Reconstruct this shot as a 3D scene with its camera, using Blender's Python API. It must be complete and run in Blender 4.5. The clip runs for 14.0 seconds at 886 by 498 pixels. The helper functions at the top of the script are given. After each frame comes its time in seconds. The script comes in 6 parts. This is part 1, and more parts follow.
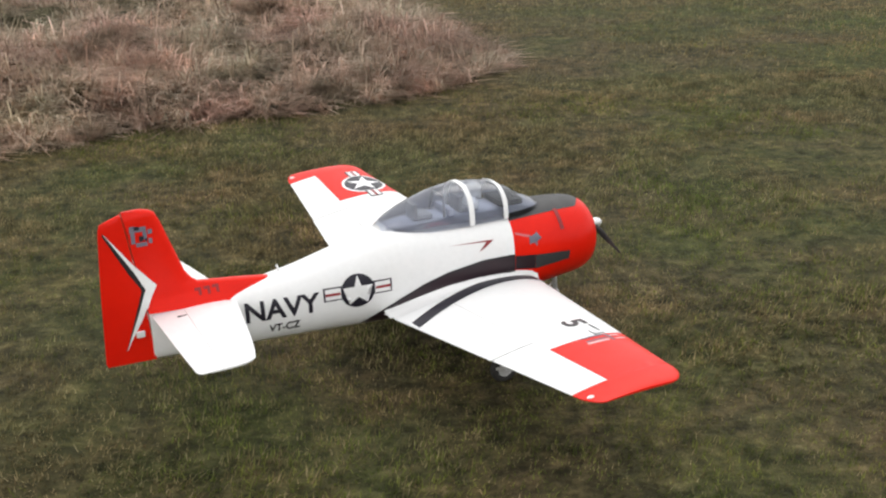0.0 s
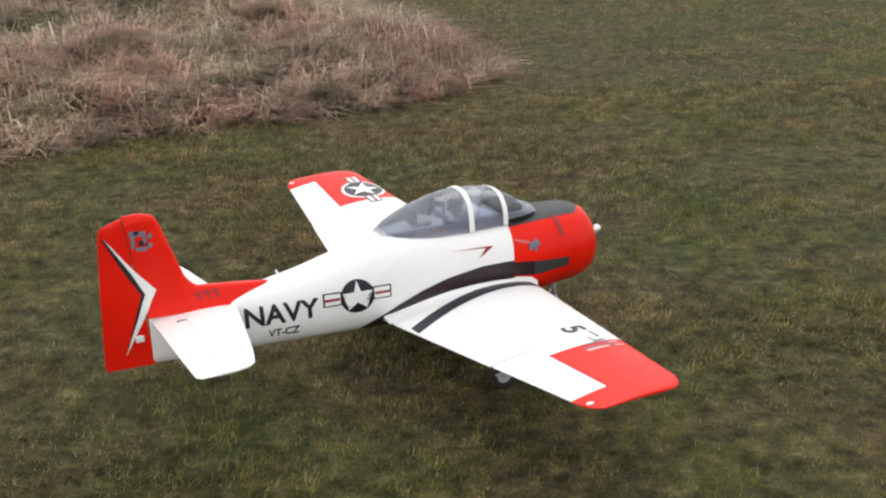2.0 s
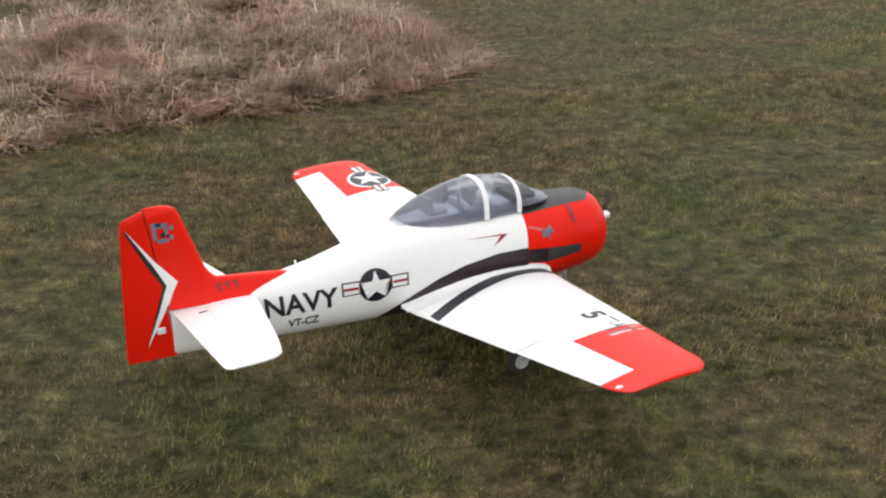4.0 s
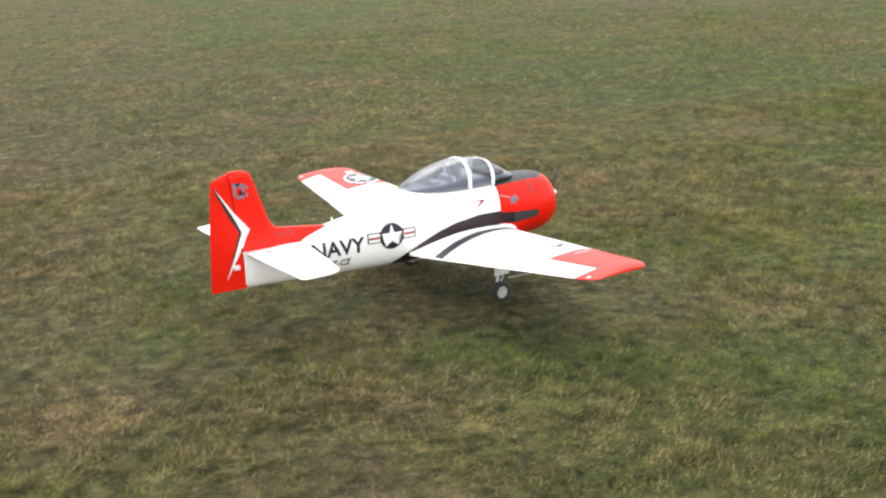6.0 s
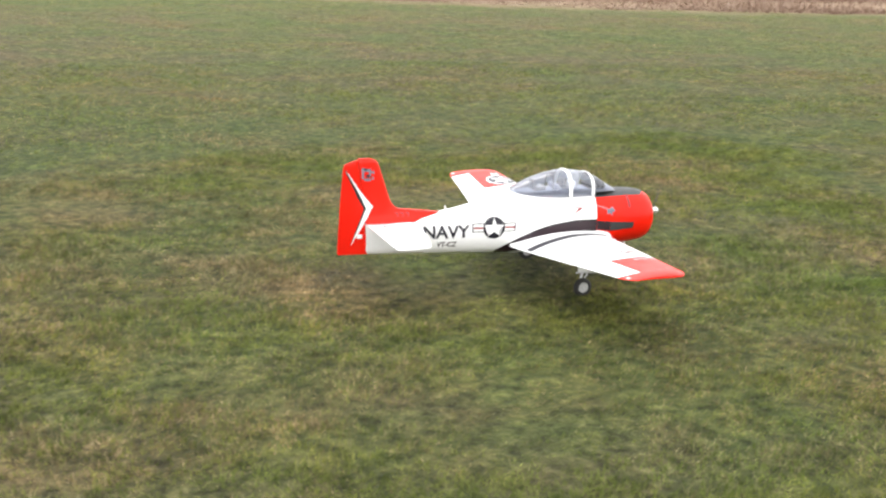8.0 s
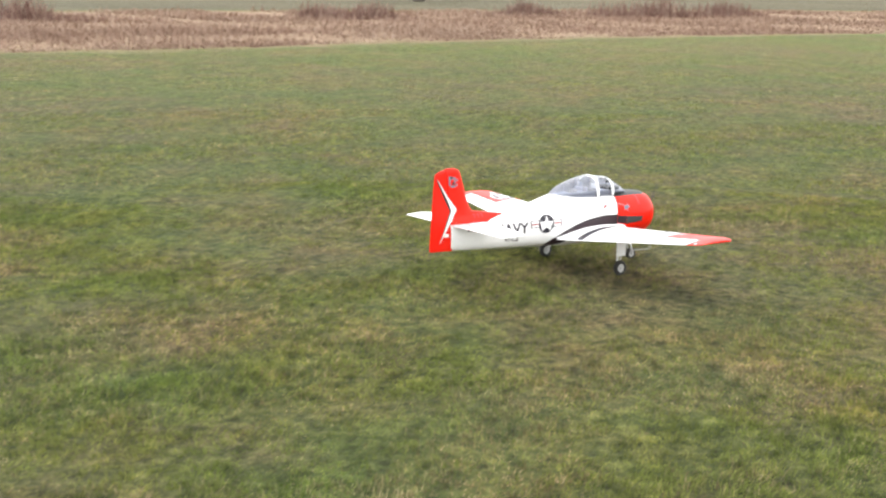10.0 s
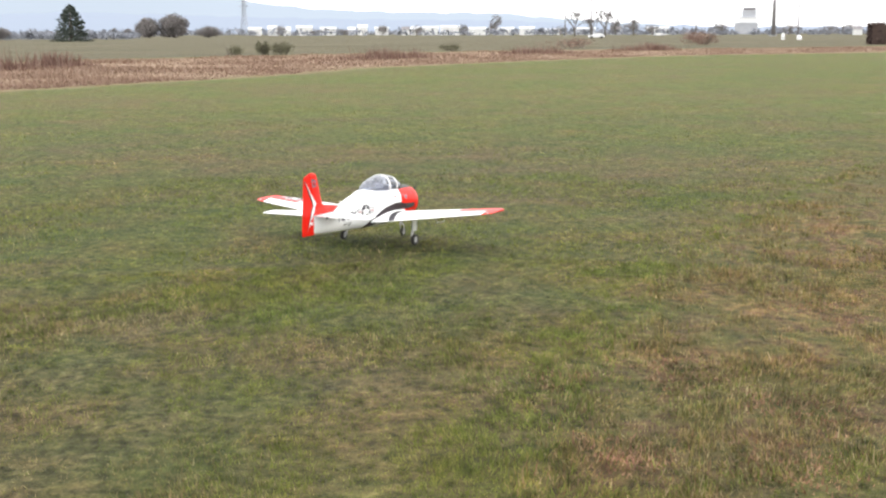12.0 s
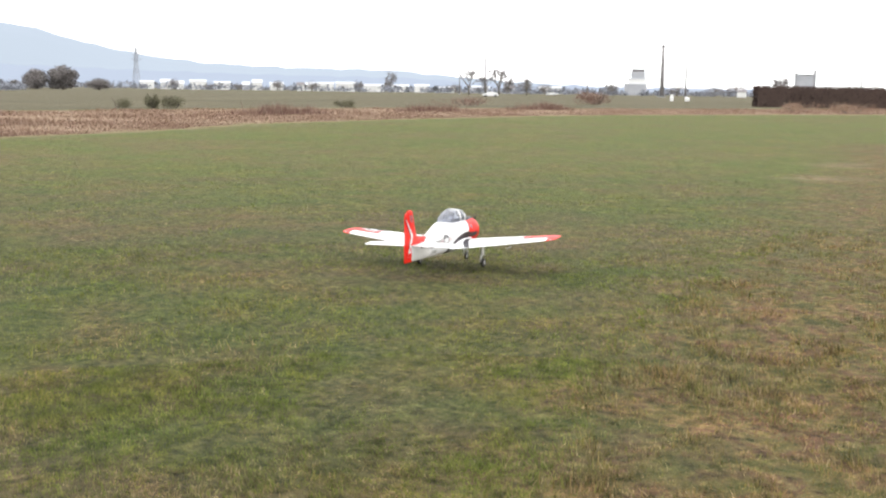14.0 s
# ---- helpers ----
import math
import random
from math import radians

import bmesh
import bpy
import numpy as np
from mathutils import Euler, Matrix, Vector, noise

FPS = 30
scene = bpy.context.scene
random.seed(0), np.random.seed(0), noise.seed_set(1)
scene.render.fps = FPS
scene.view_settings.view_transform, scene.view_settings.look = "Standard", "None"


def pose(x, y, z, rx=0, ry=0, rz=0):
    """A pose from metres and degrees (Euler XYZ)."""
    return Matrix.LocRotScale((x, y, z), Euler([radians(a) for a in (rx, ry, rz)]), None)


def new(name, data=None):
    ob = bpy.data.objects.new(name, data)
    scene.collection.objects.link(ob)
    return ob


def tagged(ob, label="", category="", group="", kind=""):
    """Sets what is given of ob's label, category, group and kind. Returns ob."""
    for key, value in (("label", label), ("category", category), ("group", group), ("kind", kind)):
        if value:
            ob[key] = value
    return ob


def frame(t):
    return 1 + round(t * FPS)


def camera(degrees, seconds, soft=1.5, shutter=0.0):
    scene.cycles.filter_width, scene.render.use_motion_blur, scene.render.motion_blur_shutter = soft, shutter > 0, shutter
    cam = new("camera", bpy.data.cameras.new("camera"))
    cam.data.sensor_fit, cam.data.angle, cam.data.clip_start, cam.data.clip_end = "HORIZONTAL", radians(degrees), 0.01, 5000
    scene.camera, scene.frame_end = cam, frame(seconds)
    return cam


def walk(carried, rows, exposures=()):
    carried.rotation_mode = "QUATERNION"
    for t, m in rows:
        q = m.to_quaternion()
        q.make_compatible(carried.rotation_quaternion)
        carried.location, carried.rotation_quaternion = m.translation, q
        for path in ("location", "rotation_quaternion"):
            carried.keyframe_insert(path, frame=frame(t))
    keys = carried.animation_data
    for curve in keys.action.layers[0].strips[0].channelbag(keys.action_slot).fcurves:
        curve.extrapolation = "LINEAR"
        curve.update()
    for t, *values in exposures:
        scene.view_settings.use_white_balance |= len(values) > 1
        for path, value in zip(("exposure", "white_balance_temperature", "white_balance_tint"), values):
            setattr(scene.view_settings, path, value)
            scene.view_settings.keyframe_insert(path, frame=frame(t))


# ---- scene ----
# One lens, carried by hand at eye height; rows: seconds, x, y, heading, tilt, lean.
cam = camera(40.28, 14.0, soft=2.2, shutter=0.2)
EYE = 1.6


def carried(x, y, heading, tilt, lean):
    return pose(x, y, EYE, 90 + tilt, 0, -heading) @ pose(0, 0, 0, 0, 0, lean)


walk(cam, [(t, carried(*r)) for t, *r in (
    (0, 0.000, 0.000, 0.00, -20.25, -1.71),
    (0.5, -0.001, 0.005, 0.01, -20.26, -1.61),
    (1, -0.002, 0.003, 0.02, -20.13, -1.60),
    (1.5, -0.002, -0.002, 0.04, -19.98, -1.53),
    (2, -0.003, -0.001, 0.08, -19.96, -1.45),
    (2.2, -0.001, -0.005, 0.09, -19.98, -1.65),
    (4.3, -0.064, 0.060, 2.53, -20.39, -1.02),
    (4.5, -0.053, 0.066, 3.76, -20.26, -1.10),
    (5, 0.006, 0.035, 10.70, -18.81, -0.66),
    (5.5, 0.138, 0.034, 16.38, -17.23, -0.42),
    (6, 0.308, 0.117, 22.53, -17.04, -1.43),
    (6.5, 0.468, 0.338, 29.90, -15.66, -0.66),
    (7, 0.716, 0.536, 35.10, -15.01, -1.03),
    (7.5, 1.068, 0.677, 42.76, -14.58, 0.15),
    (7.7, 1.174, 0.721, 45.78, -14.71, 0.91),
    (9.8, 2.670, 0.545, 72.10, -12.95, 1.95),
    (10, 2.882, 0.422, 74.43, -12.62, 1.03),
    (10.5, 3.284, 0.493, 82.15, -12.30, 1.25),
    (11, 3.684, 0.510, 90.64, -10.23, 0.48),
    (11.5, 3.973, 0.650, 100.80, -7.63, -1.88),
    (12, 4.305, 0.659, 104.90, -10.15, -0.13),
    (12.5, 4.682, 0.496, 105.84, -10.80, 1.78),
    (13, 5.007, 0.452, 106.53, -9.65, 2.01),
    (13.5, 5.350, 0.389, 110.23, -7.60, 0.72),
    (14, 5.553, 0.273, 109.94, -7.48, 0.79),
)], exposures=[(0, 0.37), (4.5, 0.41), (5.5, 0.78), (6.0, 1.06), (6.5, 1.18), (10.0, 1.46), (10.5, 1.46), (11.5, 1.32), (12.0, 1.23), (12.5, 1.22), (13.0, 1.29), (13.5, 1.2), (14, 1.12)])

# ---- sky and light: a bright overcast afternoon ----
world = bpy.data.worlds.new("overcast_sky")
world.use_nodes = True
scene.world = world
wn, wl = world.node_tree.nodes, world.node_tree.links
sky = wn.new("ShaderNodeTexSky")
sky.sky_type, sky.sun_disc = "NISHITA", False
sky.sun_elevation, sky.sun_rotation = radians(38), radians(200)
sky.air_density, sky.dust_density, sky.ozone_density = 1.0, 4.0, 1.0
cloud = wn.new("ShaderNodeMix")
cloud.data_type = "RGBA"
cloud.inputs[0].default_value = 0.86
cloud.inputs[7].default_value = (11.0, 11.0, 11.0, 1)
wl.new(sky.outputs[0], cloud.inputs[6])
wl.new(cloud.outputs[2], wn["Background"].inputs[0])
wn["Background"].inputs[1].default_value = 0.1

sun_data = bpy.data.lights.new("sun", "SUN")
sun_data.energy, sun_data.angle, sun_data.color = 0.7, radians(40), (1.0, 0.96, 0.9)
sun = new("sun", sun_data)
sun.matrix_world = pose(0, 0, 50, 40, 0, 160)


# ---- materials ----
def srgb(r, g, b):
    return tuple((c / 255 / 12.92 if c / 255 <= 0.04045 else ((c / 255 + 0.055) / 1.055) ** 2.4) for c in (r, g, b)) + (1,)


class Nodes:
    """A small helper round one material's node tree."""

    def __init__(self, name):
        self.mat = bpy.data.materials.new(name)
        self.mat.use_nodes = True
        self.n, self.l = self.mat.node_tree.nodes, self.mat.node_tree.links
        self.bsdf = self.n["Principled BSDF"]
        self.co = self.n.new("ShaderNodeTexCoord").outputs["Object"]

    def noise(self, scale, detail=4, rough=0.6, stretch=None, distort=0.0):
        t = self.n.new("ShaderNodeTexNoise")
        t.inputs["Scale"].default_value, t.inputs["Detail"].default_value = scale, detail
        t.inputs["Roughness"].default_value, t.inputs["Distortion"].default_value = rough, distort
        if stretch:
            m = self.n.new("ShaderNodeMapping")
            m.inputs["Scale"].default_value = stretch
            self.l.new(self.co, m.inputs[0])
            self.l.new(m.outputs[0], t.inputs["Vector"])
        else:
            self.l.new(self.co, t.inputs["Vector"])
        return t.outputs["Fac"]

    def ramp(self, fac, stops):
        r = self.n.new("ShaderNodeValToRGB")
        e = r.color_ramp.elements
        while len(e) < len(stops):
            e.new(0.5)
        for el, (p, c) in zip(e, stops):
            el.position, el.color = p, c if len(c) == 4 else (*c, 1)
        self.l.new(fac, r.inputs[0])
        return r.outputs[0]

    def mix(self, fac, a, b, blend="MIX"):
        m = self.n.new("ShaderNodeMix")
        m.data_type, m.blend_type = "RGBA", blend
        for sock, v in ((0, fac), (6, a), (7, b)):
            if isinstance(v, (int, float)):
                m.inputs[sock].default_value = v
            elif isinstance(v, tuple):
                m.inputs[sock].default_value = v if len(v) == 4 else (*v, 1)
            else:
                self.l.new(v, m.inputs[sock])
        return m.outputs[2]

    def math(self, op, a, b=0.0, clamp=False):
        m = self.n.new("ShaderNodeMath")
        m.operation, m.use_clamp = op, clamp
        for i, v in enumerate((a, b)):
            if isinstance(v, (int, float)):
                m.inputs[i].default_value = v
            else:
                self.l.new(v, m.inputs[i])
        return m.outputs[0]

    def bump(self, height, strength=0.3, distance=0.01):
        b = self.n.new("ShaderNodeBump")
        b.inputs["Strength"].default_value, b.inputs["Distance"].default_value = strength, distance
        self.l.new(height, b.inputs["Height"])
        self.l.new(b.outputs[0], self.bsdf.inputs["Normal"])

    def mottle(self, col):
        """Tufts and hollows of the turf: the same pattern on the ground and on the blades that grow there."""
        wide = self.ramp(self.noise(0.42, 4, 0.6, distort=0.5), [(0.34, (0.90, 0.98, 0.92)), (0.5, (1.0, 1.0, 1.0)), (0.66, (1.14, 1.05, 1.0))])
        hue = self.ramp(self.noise(1.5, 5, 0.66), [(0.34, (0.88, 0.98, 0.88)), (0.5, (1.0, 1.0, 1.0)), (0.66, (1.22, 1.07, 1.12))])
        a = self.ramp(self.noise(3.8, 5, 0.62), [(0.32, (0.70, 0.73, 0.70)), (0.5, (0.98, 0.98, 0.98)), (0.68, (1.30, 1.27, 1.26))])
        b = self.ramp(self.noise(12.0, 4, 0.62), [(0.32, (0.42, 0.45, 0.42)), (0.46, (0.94, 0.94, 0.94)), (0.68, (1.46, 1.44, 1.42))])
        for layer in (wide, hue, a, b):
            col = self.mix(1.0, col, layer, "MULTIPLY")
        return col

    def set(self, color=None, rough=0.6, metal=0.0, spec=None):
        if color is not None:
            if isinstance(color, tuple):
                self.bsdf.inputs["Base Color"].default_value = color if len(color) == 4 else (*color, 1)
            else:
                self.l.new(color, self.bsdf.inputs["Base Color"])
        if isinstance(rough, (int, float)):
            self.bsdf.inputs["Roughness"].default_value = rough
        else:
            self.l.new(rough, self.bsdf.inputs["Roughness"])
        self.bsdf.inputs["Metallic"].default_value = metal
        if spec is not None:
            self.bsdf.inputs["Specular IOR Level"].default_value = spec
        return self.mat


def worn(name, a, b, rough=0.5, scale=6.0, metal=0.0, grain=60.0, bump=0.05, spec=None, dust=0.96):
    """Two tones of one surface, mixed by stains at a large scale and grain at a small one."""
    k = Nodes(name)
    big = k.ramp(k.noise(scale, 5), [(0.35, a), (0.7, b)])
    fine = k.ramp(k.noise(grain, 3), [(0.3, (dust, dust, dust)), (0.7, (1, 1, 1))])
    col = k.mix(1.0, big, fine, "MULTIPLY")
    r = k.math("ADD", k.math("MULTIPLY", k.noise(scale * 3), 0.2), rough - 0.1, True)
    k.bump(k.noise(grain * 2, 2), bump, 0.002)
    return k.set(col, r, metal, spec)


def island(name, stops, rough=0.8, spec=0.2, patch=None, scale=0.6, trans=0.0, turf=False):
    """Leaves and blades: each takes its own tone, drifting from patch to patch."""
    k = Nodes(name)
    g = k.n.new("ShaderNodeNewGeometry")
    col = k.ramp(g.outputs["Random Per Island"], stops)
    if patch:
        col = k.mix(k.ramp(k.noise(scale, 5), [(0.38, (0, 0, 0)), (0.62, (0.85, 0.85, 0.85))]), col, patch)
    if turf:
        col = k.mottle(col)
    m = k.set(col, rough, 0, spec)
    if trans:
        t = k.n.new("ShaderNodeBsdfTranslucent")
        k.l.new(col, t.inputs[0])
        x = k.n.new("ShaderNodeMixShader")
        x.inputs[0].default_value = trans
        k.l.new(k.bsdf.outputs[0], x.inputs[1])
        k.l.new(t.outputs[0], x.inputs[2])
        k.l.new(x.outputs[0], k.n["Material Output"].inputs[0])
    return m


WHITE = worn("white_film", (0.85, 0.85, 0.85), (0.82, 0.825, 0.83), 0.32, 5, bump=0.01)
RED = worn("red_film", srgb(226, 30, 10), srgb(214, 24, 8), 0.36, 5, bump=0.01, spec=0.2)
NAVY_INK = worn("dark_blue_ink", srgb(22, 20, 34), srgb(30, 26, 40), 0.4, 9, bump=0.01)
BLACK_INK = worn("black_ink", (0.012, 0.012, 0.014), (0.02, 0.018, 0.02), 0.4, 9, bump=0.01)
MAROON = worn("maroon_stripe", srgb(34, 20, 28), srgb(44, 24, 32), 0.38, 8, bump=0.01)
DULL_RED = worn("dull_red_ink_and_shade", srgb(150, 28, 30), srgb(130, 24, 28), 0.4, 9, bump=0.01)
PALE_RED = worn("pale_red_ink", srgb(205, 105, 110), srgb(190, 90, 95), 0.4, 9, bump=0.01)
CODE_PALE = worn("pinkish_white_ink", srgb(238, 190, 190), srgb(226, 170, 172), 0.4, 9, bump=0.01)
GREY_INK = worn("grey_ink", srgb(120, 118, 132), srgb(95, 95, 112), 0.45, 30, bump=0.01)
MATT_BLACK = worn("matt_black_paint", (0.03, 0.03, 0.032), (0.045, 0.044, 0.045), 0.55, 8)
RUBBER = worn("tyre_rubber", (0.022, 0.021, 0.02), (0.035, 0.033, 0.03), 0.75, 30)
HUB = worn("pale_plastic_hub", (0.5, 0.5, 0.5), (0.42, 0.42, 0.42), 0.45, 30)
STEEL = worn("bare_metal_leg", (0.68, 0.68, 0.69), (0.55, 0.55, 0.56), 0.38, 30, metal=0.35)
CHROME = worn("polished_spinner", (0.80, 0.80, 0.80), (0.72, 0.72, 0.72), 0.25, 30, metal=0.55, bump=0.0)
COCKPIT = worn("dark_grey_cockpit", (0.42, 0.43, 0.49), (0.50, 0.51, 0.57), 0.7, 20)
SEAT = worn("grey_seat", (0.34, 0.34, 0.355), (0.4, 0.4, 0.41), 0.7, 20)
LAMP_LENS = worn("frosted_lens", (0.85, 0.85, 0.85), (0.78, 0.78, 0.78), 0.25, 30)


def glass(name, tint, gloss=0.03):
    k = Nodes(name)
    clear = k.n.new("ShaderNodeBsdfTransparent")
    clear.inputs[0].default_value = tint
    shine = k.n.new("ShaderNodeBsdfGlossy")
    shine.inputs["Roughness"].default_value = gloss
    fres = k.n.new("ShaderNodeFresnel")
    fres.inputs[0].default_value = 1.75
    x = k.n.new("ShaderNodeMixShader")
    k.l.new(fres.outputs[0], x.inputs[0])
    k.l.new(clear.outputs[0], x.inputs[1])
    k.l.new(shine.outputs[0], x.inputs[2])
    k.l.new(x.outputs[0], k.n["Material Output"].inputs[0])
    return k.mat


SMOKE_GLASS = glass("smoky_canopy_glass", (0.85, 0.89, 0.97, 1))


# ---- the plan of the ground ----
# Near edge of the rough strip beyond the mown field, and the tongue of tall dead grass beside the runway.
STRIP = [(-30, 62), (-8, 45), (5, 35.5), (13.7, 28.2), (19.2, 22.4), (22.8, 17.2), (25.8, 13.9), (30, 11.4), (34.3, 9.0), (38.5, 6.1), (43, 2.2), (47.5, -1.8), (53, -6), (60, -10), (66, -16.5), (74, -25.5), (82, -36), (86.5, -46), (90, -60), (95, -78), (118, -125)]
TONGUE = [(-12, 4.0), (-6, 4.6), (-3.4, 5.3), (-2.26, 6.0), (-1.75, 6.35), (-1.2, 6.58), (-0.57, 6.83), (0.02, 7.2), (0.3, 7.7), (0.2, 8.4), (-0.08, 9.2), (-0.5, 10.1), (-1.15, 11.0), (-1.7, 12.2), (-2.8, 13.6), (-4.6, 15.6), (-8, 17), (-12, 18)]
WORN = [(7.9, -0.3), (8.6, -0.7), (9.5, -1.2), (10.3, -1.75), (11.5, -2.6), (13.5, -4.2), (17.0, -7.8), (26, -15.5), (40, -27), (30, -34), (14, -22), (8, -8)]


def inside(px, py, poly):
    """Which points lie in a polygon, and how far each is from its outline."""
    px, py = np.asarray(px, float), np.asarray(py, float)
    hit, near = np.zeros(px.shape, bool), np.full(px.shape, 1e9)
    for (x0, y0), (x1, y1) in zip(poly, poly[1:] + poly[:1]):
        cross = ((y0 > py) != (y1 > py)) & (px < (x1 - x0) * (py - y0) / ((y1 - y0) or 1e-9) + x0)
        hit ^= cross
        s = np.clip(((px - x0) * (x1 - x0) + (py - y0) * (y1 - y0)) / ((x1 - x0) ** 2 + (y1 - y0) ** 2), 0, 1)
        near = np.minimum(near, np.hypot(px - x0 - s * (x1 - x0), py - y0 - s * (y1 - y0)))
    return hit, near


def strip_band(depth):
    """The rough strip as a polygon: its near edge, and the same edge pushed outward."""
    out = []
    for i, (x, y) in enumerate(STRIP):
        a, b = STRIP[max(i - 1, 0)], STRIP[min(i + 1, len(STRIP) - 1)]
        tx, ty = b[0] - a[0], b[1] - a[1]
        n = math.hypot(tx, ty)
        out.append((x - ty / n * depth, y + tx / n * depth))
    return STRIP + out[::-1]


BAND = strip_band(24.0)

rng = np.random.default_rng(7)


def wobble(x, y, s, seed=0.0):
    """Smooth noise over the plan, about -1 to 1."""
    x, y = np.asarray(x) * s + seed, np.asarray(y) * s - seed * 1.7
    return (np.sin(x * 1.3 + 1.7 * np.sin(y * 0.9 + seed)) + np.sin(y * 1.7 - 1.3 * np.sin(x * 1.1)) + np.sin((x + y) * 2.3 + 2 * np.sin(x - y))) / 3


# ---- ground ----
def ground_material():
    k = Nodes("mown_winter_grass")
    broad = k.noise(0.16, 4, 0.55, distort=0.6)
    mid = k.noise(1.1, 6, 0.65)
    tuft = k.noise(19.0, 5, 0.7)
    fine = k.noise(70.0, 3, 0.7)
    turf = k.n.new("ShaderNodeAttribute")
    turf.attribute_name = "turf"
    tsep = k.n.new("ShaderNodeSeparateColor")
    k.l.new(turf.outputs["Color"], tsep.inputs[0])
    green = k.ramp(tuft, [(0.30, (0.027, 0.035, 0.011)), (0.44, (0.056, 0.068, 0.019)), (0.56, (0.079, 0.091, 0.026)), (0.70, (0.125, 0.132, 0.048))])
    straw = k.ramp(tuft, [(0.30, (0.034, 0.026, 0.014)), (0.44, (0.072, 0.057, 0.029)), (0.56, (0.104, 0.083, 0.043)), (0.70, (0.175, 0.143, 0.078))])
    lot = k.math("ADD", k.math("MULTIPLY", mid, 0.65), k.math("MULTIPLY", broad, 0.5))
    lot = k.math("ADD", lot, k.math("MULTIPLY", tsep.outputs[1], 0.09))
    dry = k.ramp(lot, [(0.52, (0, 0, 0)), (0.70, (0.9, 0.9, 0.9))])
    col = k.mix(dry, green, straw)
    # brightness put into the sheet: lighter away from the walk, for sky-lit blades
    thin = k.ramp(tsep.outputs[0], [(0.0, (0.86, 0.86, 0.86)), (1.0, (1.18, 1.20, 1.06))])
    col = k.mix(1.0, col, thin, "MULTIPLY")
    col = k.mottle(col)
    att = k.n.new("ShaderNodeAttribute")
    att.attribute_name = "kind_of_ground"
    sep = k.n.new("ShaderNodeSeparateColor")
    k.l.new(att.outputs["Color"], sep.inputs[0])
    dead = k.ramp(k.noise(2.2, 6, 0.7), [(0.3, (0.15, 0.10, 0.062)), (0.55, (0.28, 0.20, 0.135)), (0.75, (0.38, 0.295, 0.205))])
    bare = k.ramp(k.noise(3.6, 7, 0.7), [(0.33, (0.034, 0.038, 0.012)), (0.43, (0.080, 0.074, 0.024)), (0.50, (0.125, 0.098, 0.042)), (0.57, (0.085, 0.046, 0.030)), (0.64, (0.135, 0.108, 0.048)), (0.75, (0.19, 0.155, 0.08))])
    far = k.ramp(k.noise(0.05, 5, 0.6), [(0.35, (0.072, 0.066, 0.038)), (0.65, (0.110, 0.094, 0.058))])
    col = k.mix(sep.outputs[0], col, dead)
    bare = k.mottle(bare)
    col = k.mix(k.math("MULTIPLY", sep.outputs[1], k.ramp(k.noise(0.9, 5, 0.7), [(0.3, (0.45, 0.45, 0.45)), (0.52, (1, 1, 1))])), col, bare)
    col = k.mix(sep.outputs[2], col, far)
    grain = k.ramp(fine, [(0.25, (0.66, 0.66, 0.66)), (0.75, (1.3, 1.3, 1.28))])
    col = k.mix(1.0, col, grain, "MULTIPLY")
    k.bump(k.math("ADD", k.math("MULTIPLY", tuft, 1.0), k.math("MULTIPLY", fine, 0.35)), 0.9, 0.04)
    return k.set(col, 0.9, 0, 0.15)


